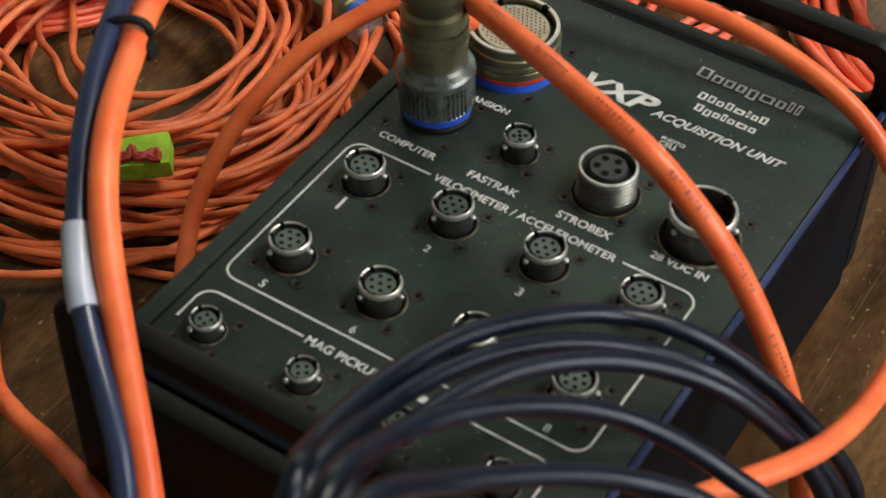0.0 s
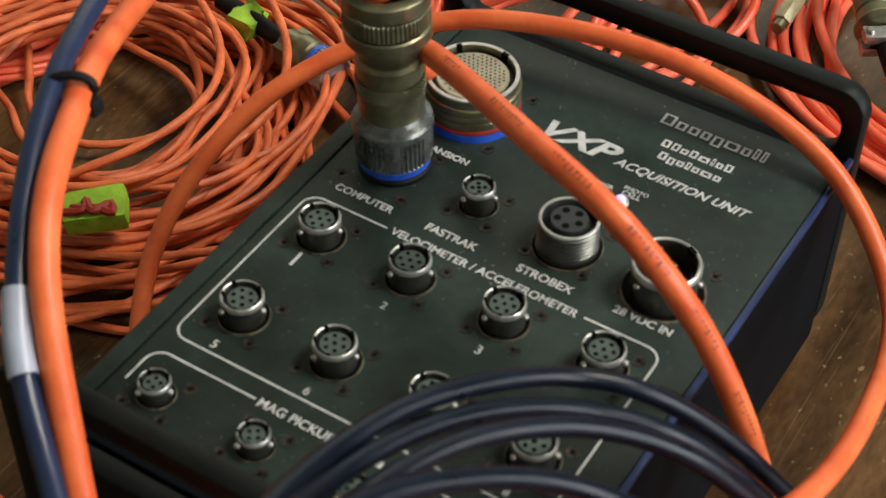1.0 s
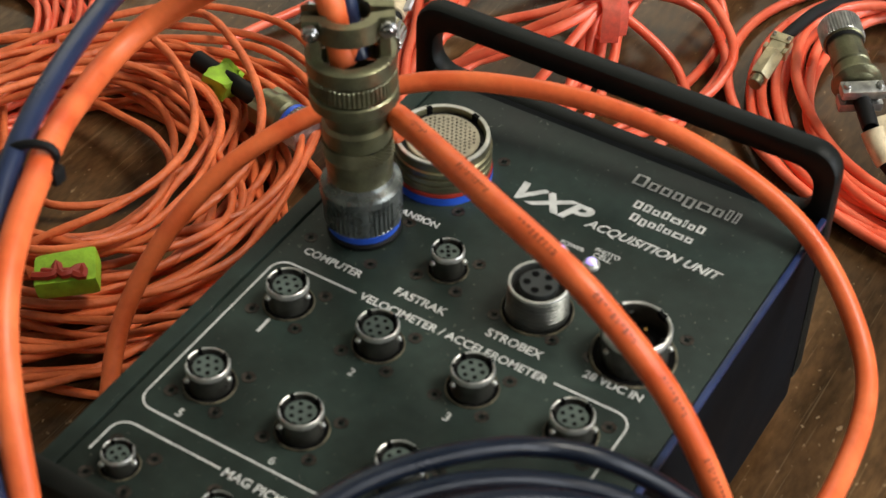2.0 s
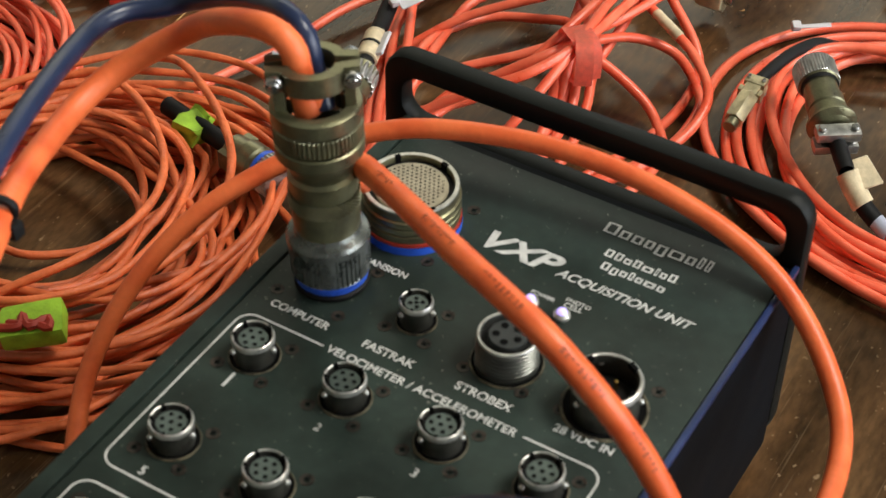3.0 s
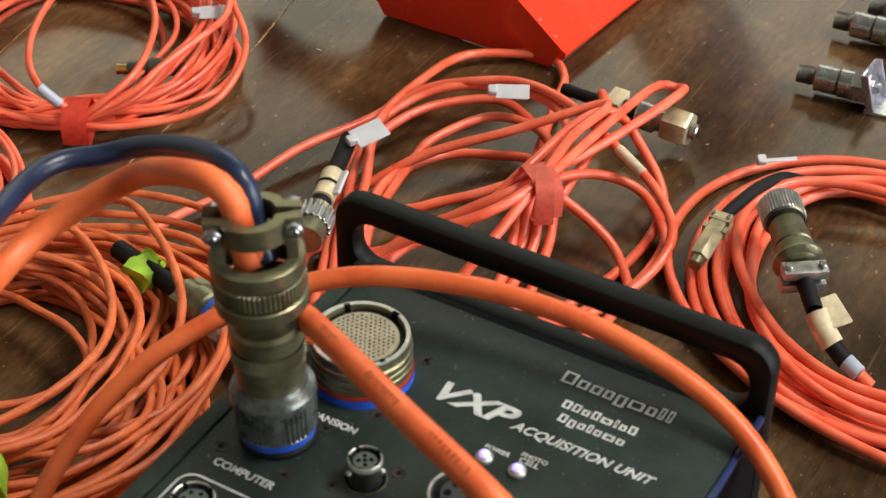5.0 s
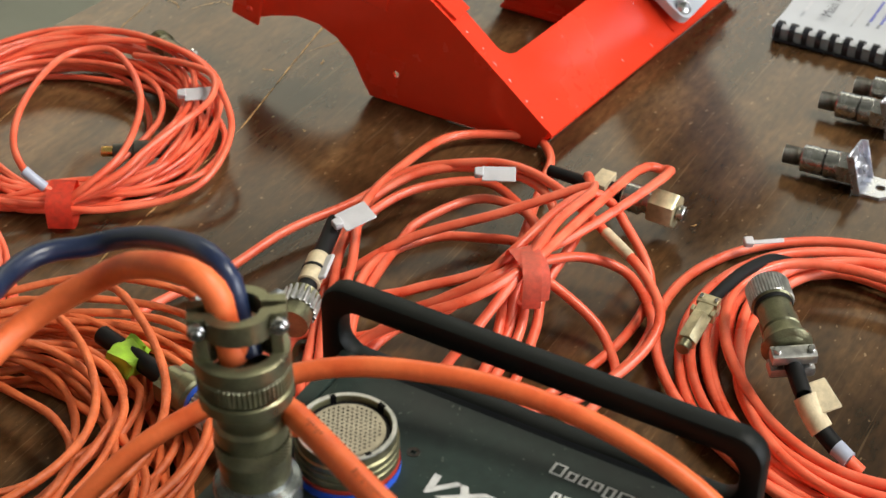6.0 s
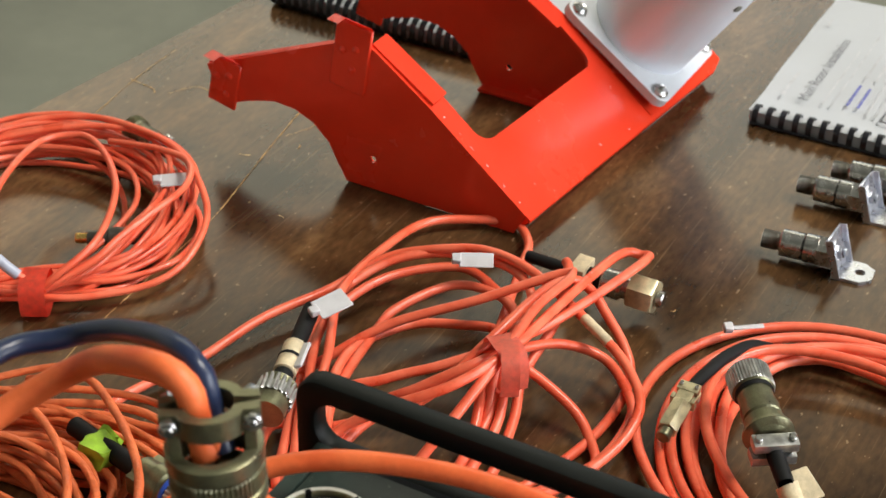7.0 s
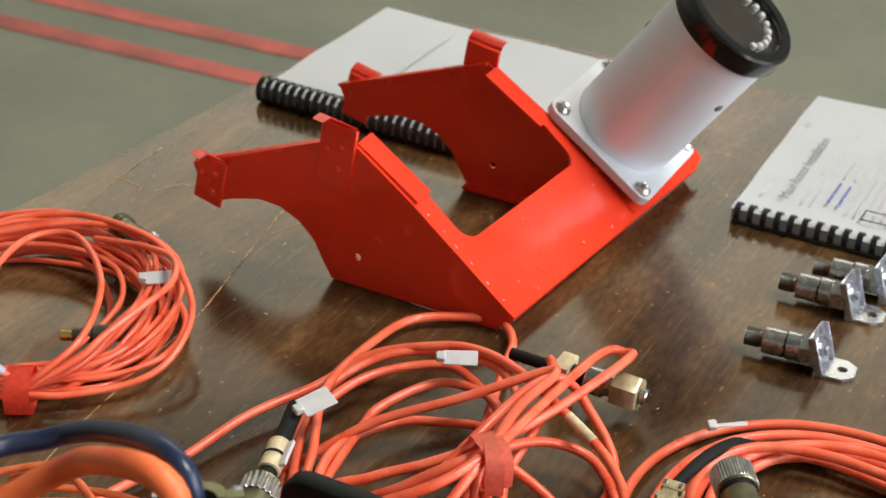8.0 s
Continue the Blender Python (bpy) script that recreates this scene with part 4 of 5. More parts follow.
right_coil = coil("red_cable_coil", "neat coral cable coil with an olive plug resting on it", 0.140, 0.358, 0.117, 0.101, 0.68, 10, 0.0028, PINK, 14, 2.5, 0.006, 0.003, 0.0, 0.0035, sizes=(1.0, 0.945, 0.83, 0.80, 0.77, 0.745, 0.72, 0.695, 0.81, 0.755))
mid = thing("red_cable_coil", "loose coral cable coil gathered by a coral strap behind the unit", "cable coil", "cable coils", at=(-0.06, 0.335, 0))
MID = [
    [(-0.200, 0.215, 0.004), (-0.185, 0.270, 0.006), (-0.175, 0.312, 0.009), (-0.157, 0.351, 0.011), (-0.140, 0.382, 0.019), (-0.112, 0.394, 0.027), (-0.087, 0.399, 0.031), (-0.055, 0.389, 0.034), (-0.011, 0.365, 0.032), (0.015, 0.352, 0.025), (0.032, 0.331, 0.019), (0.030, 0.300, 0.012), (0.010, 0.262, 0.006), (-0.03, 0.235, 0.005)],
    [(-0.104, 0.240, 0.006), (-0.111, 0.262, 0.012), (-0.120, 0.290, 0.020), (-0.144, 0.341, 0.020), (-0.150, 0.398, 0.014), (-0.147, 0.438, 0.008), (-0.125, 0.458, 0.006), (-0.106, 0.468, 0.004), (-0.089, 0.452, 0.005), (-0.081, 0.427, 0.006), (-0.063, 0.371, 0.013), (-0.044, 0.316, 0.025), (-0.03, 0.27, 0.01)],
    [(-0.100, 0.228, 0.006), (-0.113, 0.253, 0.010), (-0.120, 0.271, 0.013), (-0.138, 0.311, 0.016), (-0.137, 0.342, 0.019), (-0.126, 0.370, 0.020), (-0.100, 0.392, 0.020), (-0.074, 0.383, 0.020), (-0.053, 0.365, 0.020), (-0.038, 0.325, 0.03), (-0.03, 0.285, 0.012)],
    [(-0.145, 0.262, 0.005), (-0.129, 0.291, 0.010), (-0.105, 0.324, 0.023), (-0.068, 0.352, 0.035), (-0.036, 0.381, 0.045), (-0.029, 0.378, 0.047), (-0.032, 0.344, 0.048), (-0.031, 0.304, 0.043), (-0.036, 0.270, 0.030), (-0.045, 0.24, 0.010)],
    [(-0.09, 0.245, 0.012), (-0.068, 0.261, 0.028), (-0.042, 0.279, 0.040), (-0.029, 0.313, 0.044), (-0.026, 0.356, 0.043), (-0.022, 0.420, 0.038), (-0.014, 0.434, 0.033), (-0.008, 0.424, 0.037), (-0.022, 0.366, 0.036), (-0.036, 0.333, 0.034), (-0.061, 0.304, 0.028), (-0.082, 0.285, 0.024), (-0.100, 0.262, 0.018)],
    [(-0.086, 0.268, 0.012), (-0.064, 0.284, 0.026), (-0.045, 0.300, 0.036), (-0.037, 0.318, 0.035), (-0.022, 0.351, 0.025), (-0.002, 0.364, 0.015), (0.017, 0.351, 0.010), (0.027, 0.332, 0.009), (0.025, 0.293, 0.008), (0.0, 0.25, 0.005)],
    [(-0.083, 0.260, 0.010), (-0.058, 0.286, 0.025), (-0.040, 0.305, 0.034), (-0.029, 0.320, 0.030), (-0.002, 0.323, 0.014), (0.014, 0.314, 0.006), (0.026, 0.292, 0.005), (0.02, 0.25, 0.005)],
    [(-0.035, 0.340, 0.040), (-0.036, 0.310, 0.027), (-0.032, 0.294, 0.015), (-0.028, 0.270, 0.005), (-0.05, 0.235, 0.004)],
    [(-0.040, 0.395, 0.043), (-0.035, 0.388, 0.042), (-0.029, 0.364, 0.030), (-0.028, 0.325, 0.020), (-0.020, 0.299, 0.012), (-0.015, 0.262, 0.005), (-0.03, 0.23, 0.005)],
    [(-0.090, 0.235, 0.010), (-0.105, 0.269, 0.020), (-0.114, 0.305, 0.017), (-0.101, 0.339, 0.015), (-0.077, 0.350, 0.017), (-0.051, 0.344, 0.026), (-0.036, 0.318, 0.03), (-0.024, 0.285, 0.012)],
    [(-0.092, 0.240, 0.008), (-0.104, 0.272, 0.015), (-0.112, 0.324, 0.017), (-0.111, 0.345, 0.019), (-0.095, 0.376, 0.020), (-0.069, 0.379, 0.020), (-0.048, 0.357, 0.025), (-0.035, 0.32, 0.026)],
    [(-0.110, 0.235, 0.006), (-0.128, 0.275, 0.006), (-0.146, 0.318, 0.008), (-0.146, 0.350, 0.016), (-0.132, 0.380, 0.022), (-0.104, 0.398, 0.024), (-0.070, 0.394, 0.028), (-0.046, 0.37, 0.03), (-0.036, 0.33, 0.03)],
    [(-0.125, 0.245, 0.004), (-0.098, 0.258, 0.006), (-0.062, 0.282, 0.020), (-0.044, 0.318, 0.040), (-0.037, 0.357, 0.046), (-0.030, 0.380, 0.044), (-0.021, 0.386, 0.037), (-0.012, 0.383, 0.030), (0.003, 0.378, 0.015), (0.012, 0.366, 0.007), (0.016, 0.335, 0.005), (0.010, 0.295, 0.004), (-0.01, 0.235, 0.004)],
]
for k, pts in enumerate(MID):
    low = 0.200 - 0.0022 * (k % 5)
    if pts[0][1] < 0.275 and pts[0][0] < -0.08:
        pts = [(-0.062, low, 0.004), ((pts[0][0] - 0.080) / 2, low + 0.010, 0.004)] + pts
    if pts[-1][1] < 0.30:
        pts = pts + [((pts[-1][0] - 0.030) / 2, low + 0.014, 0.0045), (-0.058, low, 0.004)]
    part("cable_turn", tube([Vector(p) - Vector((-0.06, 0.335, 0)) for p in pts], 0.0026, 10), PINK, mid)
part("white_sleeve", tube(glide([Vector(p) - mid.location for p in MID[0]], 0.003)[102:109], 0.0029, 12), CREAM, mid, "pale worn sleeve round one turn")
strap(mid, 0.029, -0.024, 0.0360, 0.014, 0.0120, 0.0125, -40, CORALSTRAP, "coral hook-and-loop strap")
strap(mid, 0.032, -0.027, 0.0362, 0.009, 0.0124, 0.0122, -58, CORALSTRAP, "loose end of the coral strap")


def tag(parent, centre, length, width, turn, tilt=0.0, roll=0.0):
    """A nylon flag tag with its little locking head."""
    bm = join(box(-length / 2, length / 2, -width / 2, width / 2, -0.0004, 0.0004, 0.0003, 1), box(-length / 2 - 0.004, -length / 2 + 0.001, -0.0026, 0.0026, -0.001, 0.003, 0.0006, 1))
    bmesh.ops.transform(bm, matrix=pose(*centre) @ pose(0, 0, 0, roll, tilt, turn), verts=bm.verts[:])
    return part("flag_tag", bm, TAGWHITE, parent, "white nylon flag tag")


def local(parent, p):
    return tuple(Vector(p) - parent.location)


tag(mid, local(mid, (-0.129, 0.309, 0.037)), 0.018, 0.013, 62, -8, 12)
tag(mid, local(mid, (-0.085, 0.381, 0.0365)), 0.018, 0.009, 28, 0, 25)
tag(right_coil, local(right_coil, (0.050, 0.430, 0.012)), 0.018, 0.0026, 38, 0, 20)
tag(far_left, local(far_left, (-0.281, 0.379, 0.026)), 0.016, 0.010, 40, 0, 15)
# cable end with a small plug on the loose coil
white_end = thing("cable_plug", "nickel and cream cable plug beside the loose coral coil", "plug", "cable plugs")
white_end.matrix_world = along((-0.141, 0.309, 0.030), (-0.119, 0.237, 0.024))
part("black_sleeve", rod(0.0045, 0.0, 0.030, 14), RUBBER, white_end)
part("paper_label", lathe([(0.0050, 0.030), (0.0060, 0.0305), (0.0058, 0.0500), (0.0048, 0.0505)], 14), CREAM, white_end, "creased cream tape")
flap = box(-0.0010, 0.0012, 0.0030, 0.0095, 0.031, 0.0485, 0.0005, 1)
bmesh.ops.transform(flap, matrix=pose(0, 0, 0, 0, 0, -60), verts=flap.verts[:])
part("label_flap", flap, TAGWHITE, white_end, "stuck-down white tape end")
part("tape_tie", lathe([(0.0061, 0.0395), (0.0064, 0.0400), (0.0064, 0.0412), (0.0061, 0.0416)], 14), RUBBER, white_end)
part("boot", rod(0.0050, 0.0505, 0.058, 14), RUBBER, white_end)
part("shell", lathe([(0.0050, 0.058), (0.0098, 0.060), (0.0092, 0.062), (0.0085, 0.072), (0.0085, 0.080), (0, 0.080)], 24), OLIVE, white_end, "olive shell")
part("ribbed_ring", ribbed(0.0100, 0.060, 0.071, 18, 0.10), PLUGNICKEL, white_end, "notched nickel ring", smooth=False)
nutplug = thing("cable_plug", "pale brass cable plug with a hexagon nut on a black sleeve", "plug", "cable plugs")
nutplug.matrix_world = along((-0.076, 0.423, 0.018), (-0.002, 0.424, 0.0165))
part("black_sleeve", rod(0.0034, 0.0, 0.030, 12), RUBBER, nutplug)
part("clamp", join(box(-0.008, 0.008, -0.007, -0.0015, 0.028, 0.037, 0.0008), box(-0.008, 0.008, 0.0015, 0.007, 0.028, 0.037, 0.0008)), CREAM, nutplug, "pale brass clamp")
part("neck", rod(0.0052, 0.036, 0.046, 16), RUBBER, nutplug)
part("barrel", lathe([(0.0070, 0.046), (0.0078, 0.047), (0.0078, 0.056), (0.0060, 0.058), (0.0060, 0.064)], 20), STEEL, nutplug)
part("hexagon_nut", lathe([(0, 0.062), (0.0095, 0.062), (0.0103, 0.063), (0.0103, 0.0755), (0.0095, 0.0765), (0, 0.0765)], 6, pose(0, 0, 0, 0, 0, 22)), BRASS, nutplug, "pale brass nut")
part("tip", rod(0.0045, 0.077, 0.081, 14), STEEL, nutplug)
rp = inline_plug("cable_plug", "olive and nickel round cable plug resting on the coral coil", (0.0725, 0.3640, 0.0345), (0.1020, 0.3230, 0.0290), 1.02, OLIVE, PLUGNICKEL)
rp.matrix_world = rp.matrix_world @ Matrix.Diagonal((1, 1, 1.25, 1))
RPI = rp.matrix_world.inverted()
part("flared_ring", lathe([(0.0086, 0.0300), (0.0122, 0.0312), (0.0124, 0.0325), (0.0100, 0.0340), (0.0060, 0.0344)], 30), OLIVE, rp, "flared olive rear flange")
part("dark_groove", lathe([(0.0092, 0.0100), (0.0096, 0.0112), (0.0092, 0.0124)], 28), RUBBER, rp)
RPL = [(0.1030, 0.3215, 0.0285), (0.1085, 0.3150, 0.0260), (0.1135, 0.3105, 0.0225), (0.1190, 0.3060, 0.0190), (0.1265, 0.3010, 0.0150), (0.1350, 0.2965, 0.0125), (0.1430, 0.2925, 0.0110), (0.1500, 0.2900, 0.0090)]
part("black_sleeve", tube([RPI @ Vector(q) for q in RPL[:6]], 0.0042, 14), RUBBER, rp)
part("paper_label", tube([RPI @ Vector(q) for q in RPL[2:5]], 0.0055, 14), CREAM, rp, "cream paper label")
flap = box(-0.0085, 0.0085, 0.0, 0.0115, -0.0007, 0.0007, 0.0004, 1)
bmesh.ops.transform(flap, matrix=RPI @ pose(0.1172, 0.3085, 0.0235, 8, 14, -38), verts=flap.verts[:])
part("label_flap", flap, CREAM, rp, "folded end of the cream label")
part("white_sleeve", tube([RPI @ Vector(q) for q in RPL[5:7]], 0.0041, 12), WHITESLEEVE, rp, "white sleeve")
part("cable_tail", tube([RPI @ Vector(q) for q in RPL[6:]], 0.0030, 12), PINK, rp, "coral cable")
in2 = thing("cable_plug", "small brass plug with a black sleeve inside the coral coil", "plug", "cable plugs")
in2.matrix_world = along((0.0485, 0.3550, 0.0225), (0.0490, 0.3150, 0.0160)) @ Matrix.Diagonal((0.68, 0.68, 0.90, 1))
I2I = in2.matrix_world.inverted()
part("black_sleeve", tube([I2I @ Vector(q) for q in ((0.066, 0.420, 0.010), (0.059, 0.408, 0.017), (0.054, 0.388, 0.022), (0.051, 0.369, 0.0235), (0.0485, 0.354, 0.0225))], 0.0046, 12), RUBBER, in2)
for q in (-1, 1):
    part("clamp", box(-0.0080, 0.0080, min(q * 0.0010, q * 0.0058), max(q * 0.0010, q * 0.0058), 0.000, 0.0065, 0.0008), BRASS, in2, "pale brass clamp")
    part("clamp_screw", join(rod(0.0016, -0.0078, 0.0078, 10, pose(q * 0.0058, 0, 0.0032, 90)), rod(0.0026, 0.0060, 0.0080, 12, pose(q * 0.0058, 0, 0.0032, 90))), STEEL, in2, "steel clamp screw")
    part("side_tooth", box(min(q * 0.0062, q * 0.0092), max(q * 0.0062, q * 0.0092), -0.004, 0.0046, 0.0095, 0.0135, 0.0006), BRASS, in2)
part("clamp_bridge", box(-0.0058, 0.0058, -0.0048, 0.0052, 0.0060, 0.0140, 0.0010), BRASS, in2)
part("shell", lathe([(0, 0.0135), (0.0072, 0.0135), (0.0080, 0.0142), (0.0080, 0.0330), (0.0072, 0.0340), (0, 0.0340)], 6, pose(0, 0, 0, 0, 0, 15)), BRASS, in2, "pale brass six-sided shell")
part("tip", rod(0.0052, 0.0340, 0.0400, 16), OLIVE, in2)
lp = thing("cable_plug", "olive cable plug with lime tape lying on the orange coil", "plug", "cable plugs")
lp.matrix_world = along((-0.189, 0.1785, 0.026), (-0.104, 0.1600, 0.026)) @ Matrix.Diagonal((1, 1, 1.12, 1))
part("black_sleeve", rod(0.0048, 0.0, 0.045, 14), RUBBER, lp)
bm = box(-0.0085, 0.0060, -0.0062, 0.0055, 0.013, 0.028, 0.003)
for v in bm.verts:
    v.co += Vector((noise.noise(v.co * 220), noise.noise(v.co * 260 + Vector((3, 1, 2))), 0)) * 0.0045
part("lime_tape", bm, LIME, lp, "crumpled lime green tape flag")
part("shell", lathe([(0.0050, 0.042), (0.0080, 0.044), (0.0085, 0.052), (0.0100, 0.053), (0.0100, 0.060), (0.0088, 0.061), (0.0088, 0.064)], 24), OLIVE, lp, "olive shell")
part("blue_band", lathe([(0.0096, 0.0625), (0.0098, 0.0635), (0.0098, 0.0645), (0.0090, 0.0650)], 24), BLUE, lp)
part("coupling_nut", ribbed(0.0104, 0.0650, 0.0740, 28, 0.07), PLUGNICKEL, lp, "ribbed nickel nut", smooth=False)
part("nut_face", lathe([(0.0102, 0.0740), (0.0086, 0.0748), (0.0082, 0.0725), (0, 0.0725)], 24), PLUGNICKEL, lp)
part("clamp", box(-0.010, 0.010, -0.005, 0.005, 0.044, 0.051, 0.0012), OLIVE, lp)
inline_plug("cable_plug", "dark olive round cable plug on the coral coil", (-0.345, 0.423, 0.020), (-0.305, 0.408, 0.020), 0.78, OLIVE, OLIVE)
small = thing("cable_plug", "small brass plug tip lying inside the coral coil", "plug", "cable plugs")
small.matrix_world = along((-0.300, 0.322, 0.012), (-0.262, 0.345, 0.012))
part("shell", lathe([(0, 0), (0.0045, 0.001), (0.0045, 0.012), (0.0062, 0.013), (0.0062, 0.022), (0.004, 0.024), (0.004, 0.040), (0, 0.040)], 16), DARKSHELL, small)
part("tip", rod(0.003, -0.006, 0.001, 12), GOLD, small)
for pts in ([(-0.285, 0.271, 0.012), (-0.296, 0.264, 0.022), (-0.306, 0.261, 0.030), (-0.324, 0.272, 0.036), (-0.340, 0.296, 0.040), (-0.354, 0.330, 0.040), (-0.361, 0.362, 0.037), (-0.345, 0.378, 0.037), (-0.320, 0.367, 0.038), (-0.294, 0.344, 0.038), (-0.281, 0.322, 0.034), (-0.274, 0.298, 0.030), (-0.280, 0.276, 0.022), (-0.290, 0.266, 0.012)],
            [(-0.390, 0.300, 0.010), (-0.415, 0.345, 0.018), (-0.408, 0.383, 0.022), (-0.390, 0.400, 0.025), (-0.362, 0.411, 0.028), (-0.328, 0.410, 0.030), (-0.298, 0.403, 0.030), (-0.271, 0.386, 0.030), (-0.246, 0.363, 0.026), (-0.236, 0.340, 0.020), (-0.236, 0.318, 0.014), (-0.248, 0.299, 0.010), (-0.270, 0.276, 0.010), (-0.290, 0.266, 0.010)],
            [(-0.340, 0.395, 0.026), (-0.300, 0.392, 0.034), (-0.275, 0.386, 0.036), (-0.261, 0.364, 0.036), (-0.262, 0.333, 0.034), (-0.266, 0.309, 0.030), (-0.270, 0.293, 0.024), (-0.286, 0.270, 0.014)]):
    part("cable_turn", tube([Vector(p) - far_left.location for p in pts], 0.0020, 10), PINK, far_left)
part("white_sleeve", tube([Vector(p) - far_left.location for p in ((-0.297, 0.2635, 0.0228), (-0.3015, 0.2618, 0.0268), (-0.308, 0.2612, 0.0310))], 0.0030, 12), WHITESLEEVE, far_left, "white sleeve")
for pts in ([(-0.262, 0.160, 0.020), (-0.232, 0.178, 0.030), (-0.207, 0.171, 0.034), (-0.181, 0.157, 0.037), (-0.155, 0.135, 0.039), (-0.141, 0.112, 0.039), (-0.138, 0.088, 0.039), (-0.144, 0.064, 0.037), (-0.157, 0.041, 0.034), (-0.178, 0.018, 0.026), (-0.215, 0.000, 0.020)],
            [(-0.236, 0.200, 0.020), (-0.206, 0.206, 0.030), (-0.168, 0.184, 0.040), (-0.139, 0.162, 0.042), (-0.122, 0.143, 0.042), (-0.111, 0.120, 0.040), (-0.109, 0.096, 0.038), (-0.115, 0.071, 0.035), (-0.131, 0.050, 0.030), (-0.160, 0.022, 0.022)]):
    part("cable_turn", tube([Vector(p) - left_coil.location for p in pts], 0.0021, 10, ridge=0.05), WOVEN, left_coil)
# lime tape flag wrapped on the orange coil
bm = box(-0.0135, 0.0135, -0.0085, 0.0085, -0.0055, 0.0055, 0.003)
for v in bm.verts:
    v.co.z += 0.0015 * noise.noise(v.co * 150)
bmesh.ops.transform(bm, matrix=pose(*local(left_coil, (-0.133, 0.020, 0.038)), 8, -6, 38), verts=bm.verts[:])
flag = part("lime_tape", bm, LIME, left_coil, "lime green tape with red marker scrawl")
part("marker_scrawl", tube([local(left_coil, (p[0], p[1], p[2] - 0.0012)) for p in ((-0.141, 0.008, 0.0435), (-0.133, 0.012, 0.0450), (-0.136, 0.018, 0.0452), (-0.129, 0.014, 0.0455), (-0.126, 0.022, 0.0455), (-0.122, 0.018, 0.0450), (-0.128, 0.017, 0.0452), (-0.135, 0.013, 0.0448), (-0.139, 0.012, 0.0438))], 0.0019, 6, step=0.002), REDINK, flag)

# ---------- red bracket with its lamp ----------
bracket = thing("lamp_bracket", "glossy red sheet-metal bracket carrying a silver lamp on the table", "bracket", at=(-0.100, 0.470, 0))
BO = Vector((-0.100, 0.470, 0))
YV = Vector((0.0965, 0.9953, 0.0))
SV = Vector((-0.766, 0.0, 0.643))
NV = SV.cross(YV).normalized()
NV = NV if NV.z > 0 else -NV
BASE = Matrix.Translation(Vector((-0.097, 0.467, 0.013)) - BO) @ Matrix((SV, YV, NV)).transposed().to_4x4()


def bsheet(outline, t, off=0.0, hs=()):
    return plate(outline, t, BASE @ pose(0, 0, off), hs)


base_out = [(-0.003, -0.002), (-0.003, 0.226), (0.001, 0.238), (0.082, 0.238), (0.084, 0.150), (0.084, 0.134), (0.058, 0.134)] + corner(0.058, 0.124, 0.010, 90, 180, 4)[1:-1] + [(0.048, 0.040)] + corner(0.058, 0.0215, 0.010, 180, 270, 5) + [(0.092, 0.0115), (0.092, -0.002)]
part("base_sheet", bsheet(base_out[::-1], 0.0022, -0.0022), REDPAINT, bracket, "bright red folded base sheet")
part("front_fold", plate([(-0.003, -0.002), (-0.003, 0.226), (-0.0005, 0.226), (-0.0005, -0.002)], 0.010, BASE @ pose(0, 0, -0.0120)), REDPAINT, bracket)
part("bend", lathe([(0.0036, -0.002), (0.0036, 0.226)], 20, BASE @ pose(-0.0006, 0, -0.00375) @ Matrix(((1, 0, 0, 0), (0, 0, 1, 0), (0, 1, 0, 0), (0, 0, 0, 1)))), REDPAINT, bracket, "rounded bend of the base sheet")
rng_chip = random.Random(8)
for cs, cy in ((0.088, 0.001), (0.074, 0.0006), (0.061, 0.0014), (0.050, 0.0008), (0.037, 0.0010), (0.022, 0.0004), (0.009, 0.0012), (0.012, 0.021), (0.040, 0.060), (0.006, 0.088), (0.030, 0.131), (0.045, 0.148), (0.0015, 0.030), (0.0020, 0.118)):
    bm = bmesh.new()
    cl, cw = rng_chip.uniform(0.0005, 0.0018), rng_chip.uniform(0.0002, 0.00045)
    bm.faces.new([bm.verts.new(BASE @ Vector((cs + px_ * cl, cy + py_ * cw, 0.0003))) for px_, py_ in ((-1, -0.5), (-0.2, -1), (1, -0.3), (0.6, 0.9), (-0.5, 1))])
    part("paint_chip", bm, TAGWHITE, bracket, smooth=False)
CHEEK = [(-0.104, 0.0008), (-0.150, 0.0010), (-0.217, 0.0012), (-0.223, 0.012), (-0.229, 0.025), (-0.240, 0.036), (-0.253, 0.042), (-0.268, 0.043), (-0.286, 0.038), (-0.306, 0.030), (-0.314, 0.050), (-0.316, 0.056), (-0.228, 0.094), (-0.205, 0.103), (-0.197, 0.098), (-0.161, 0.0705), (-0.097, 0.0155)]


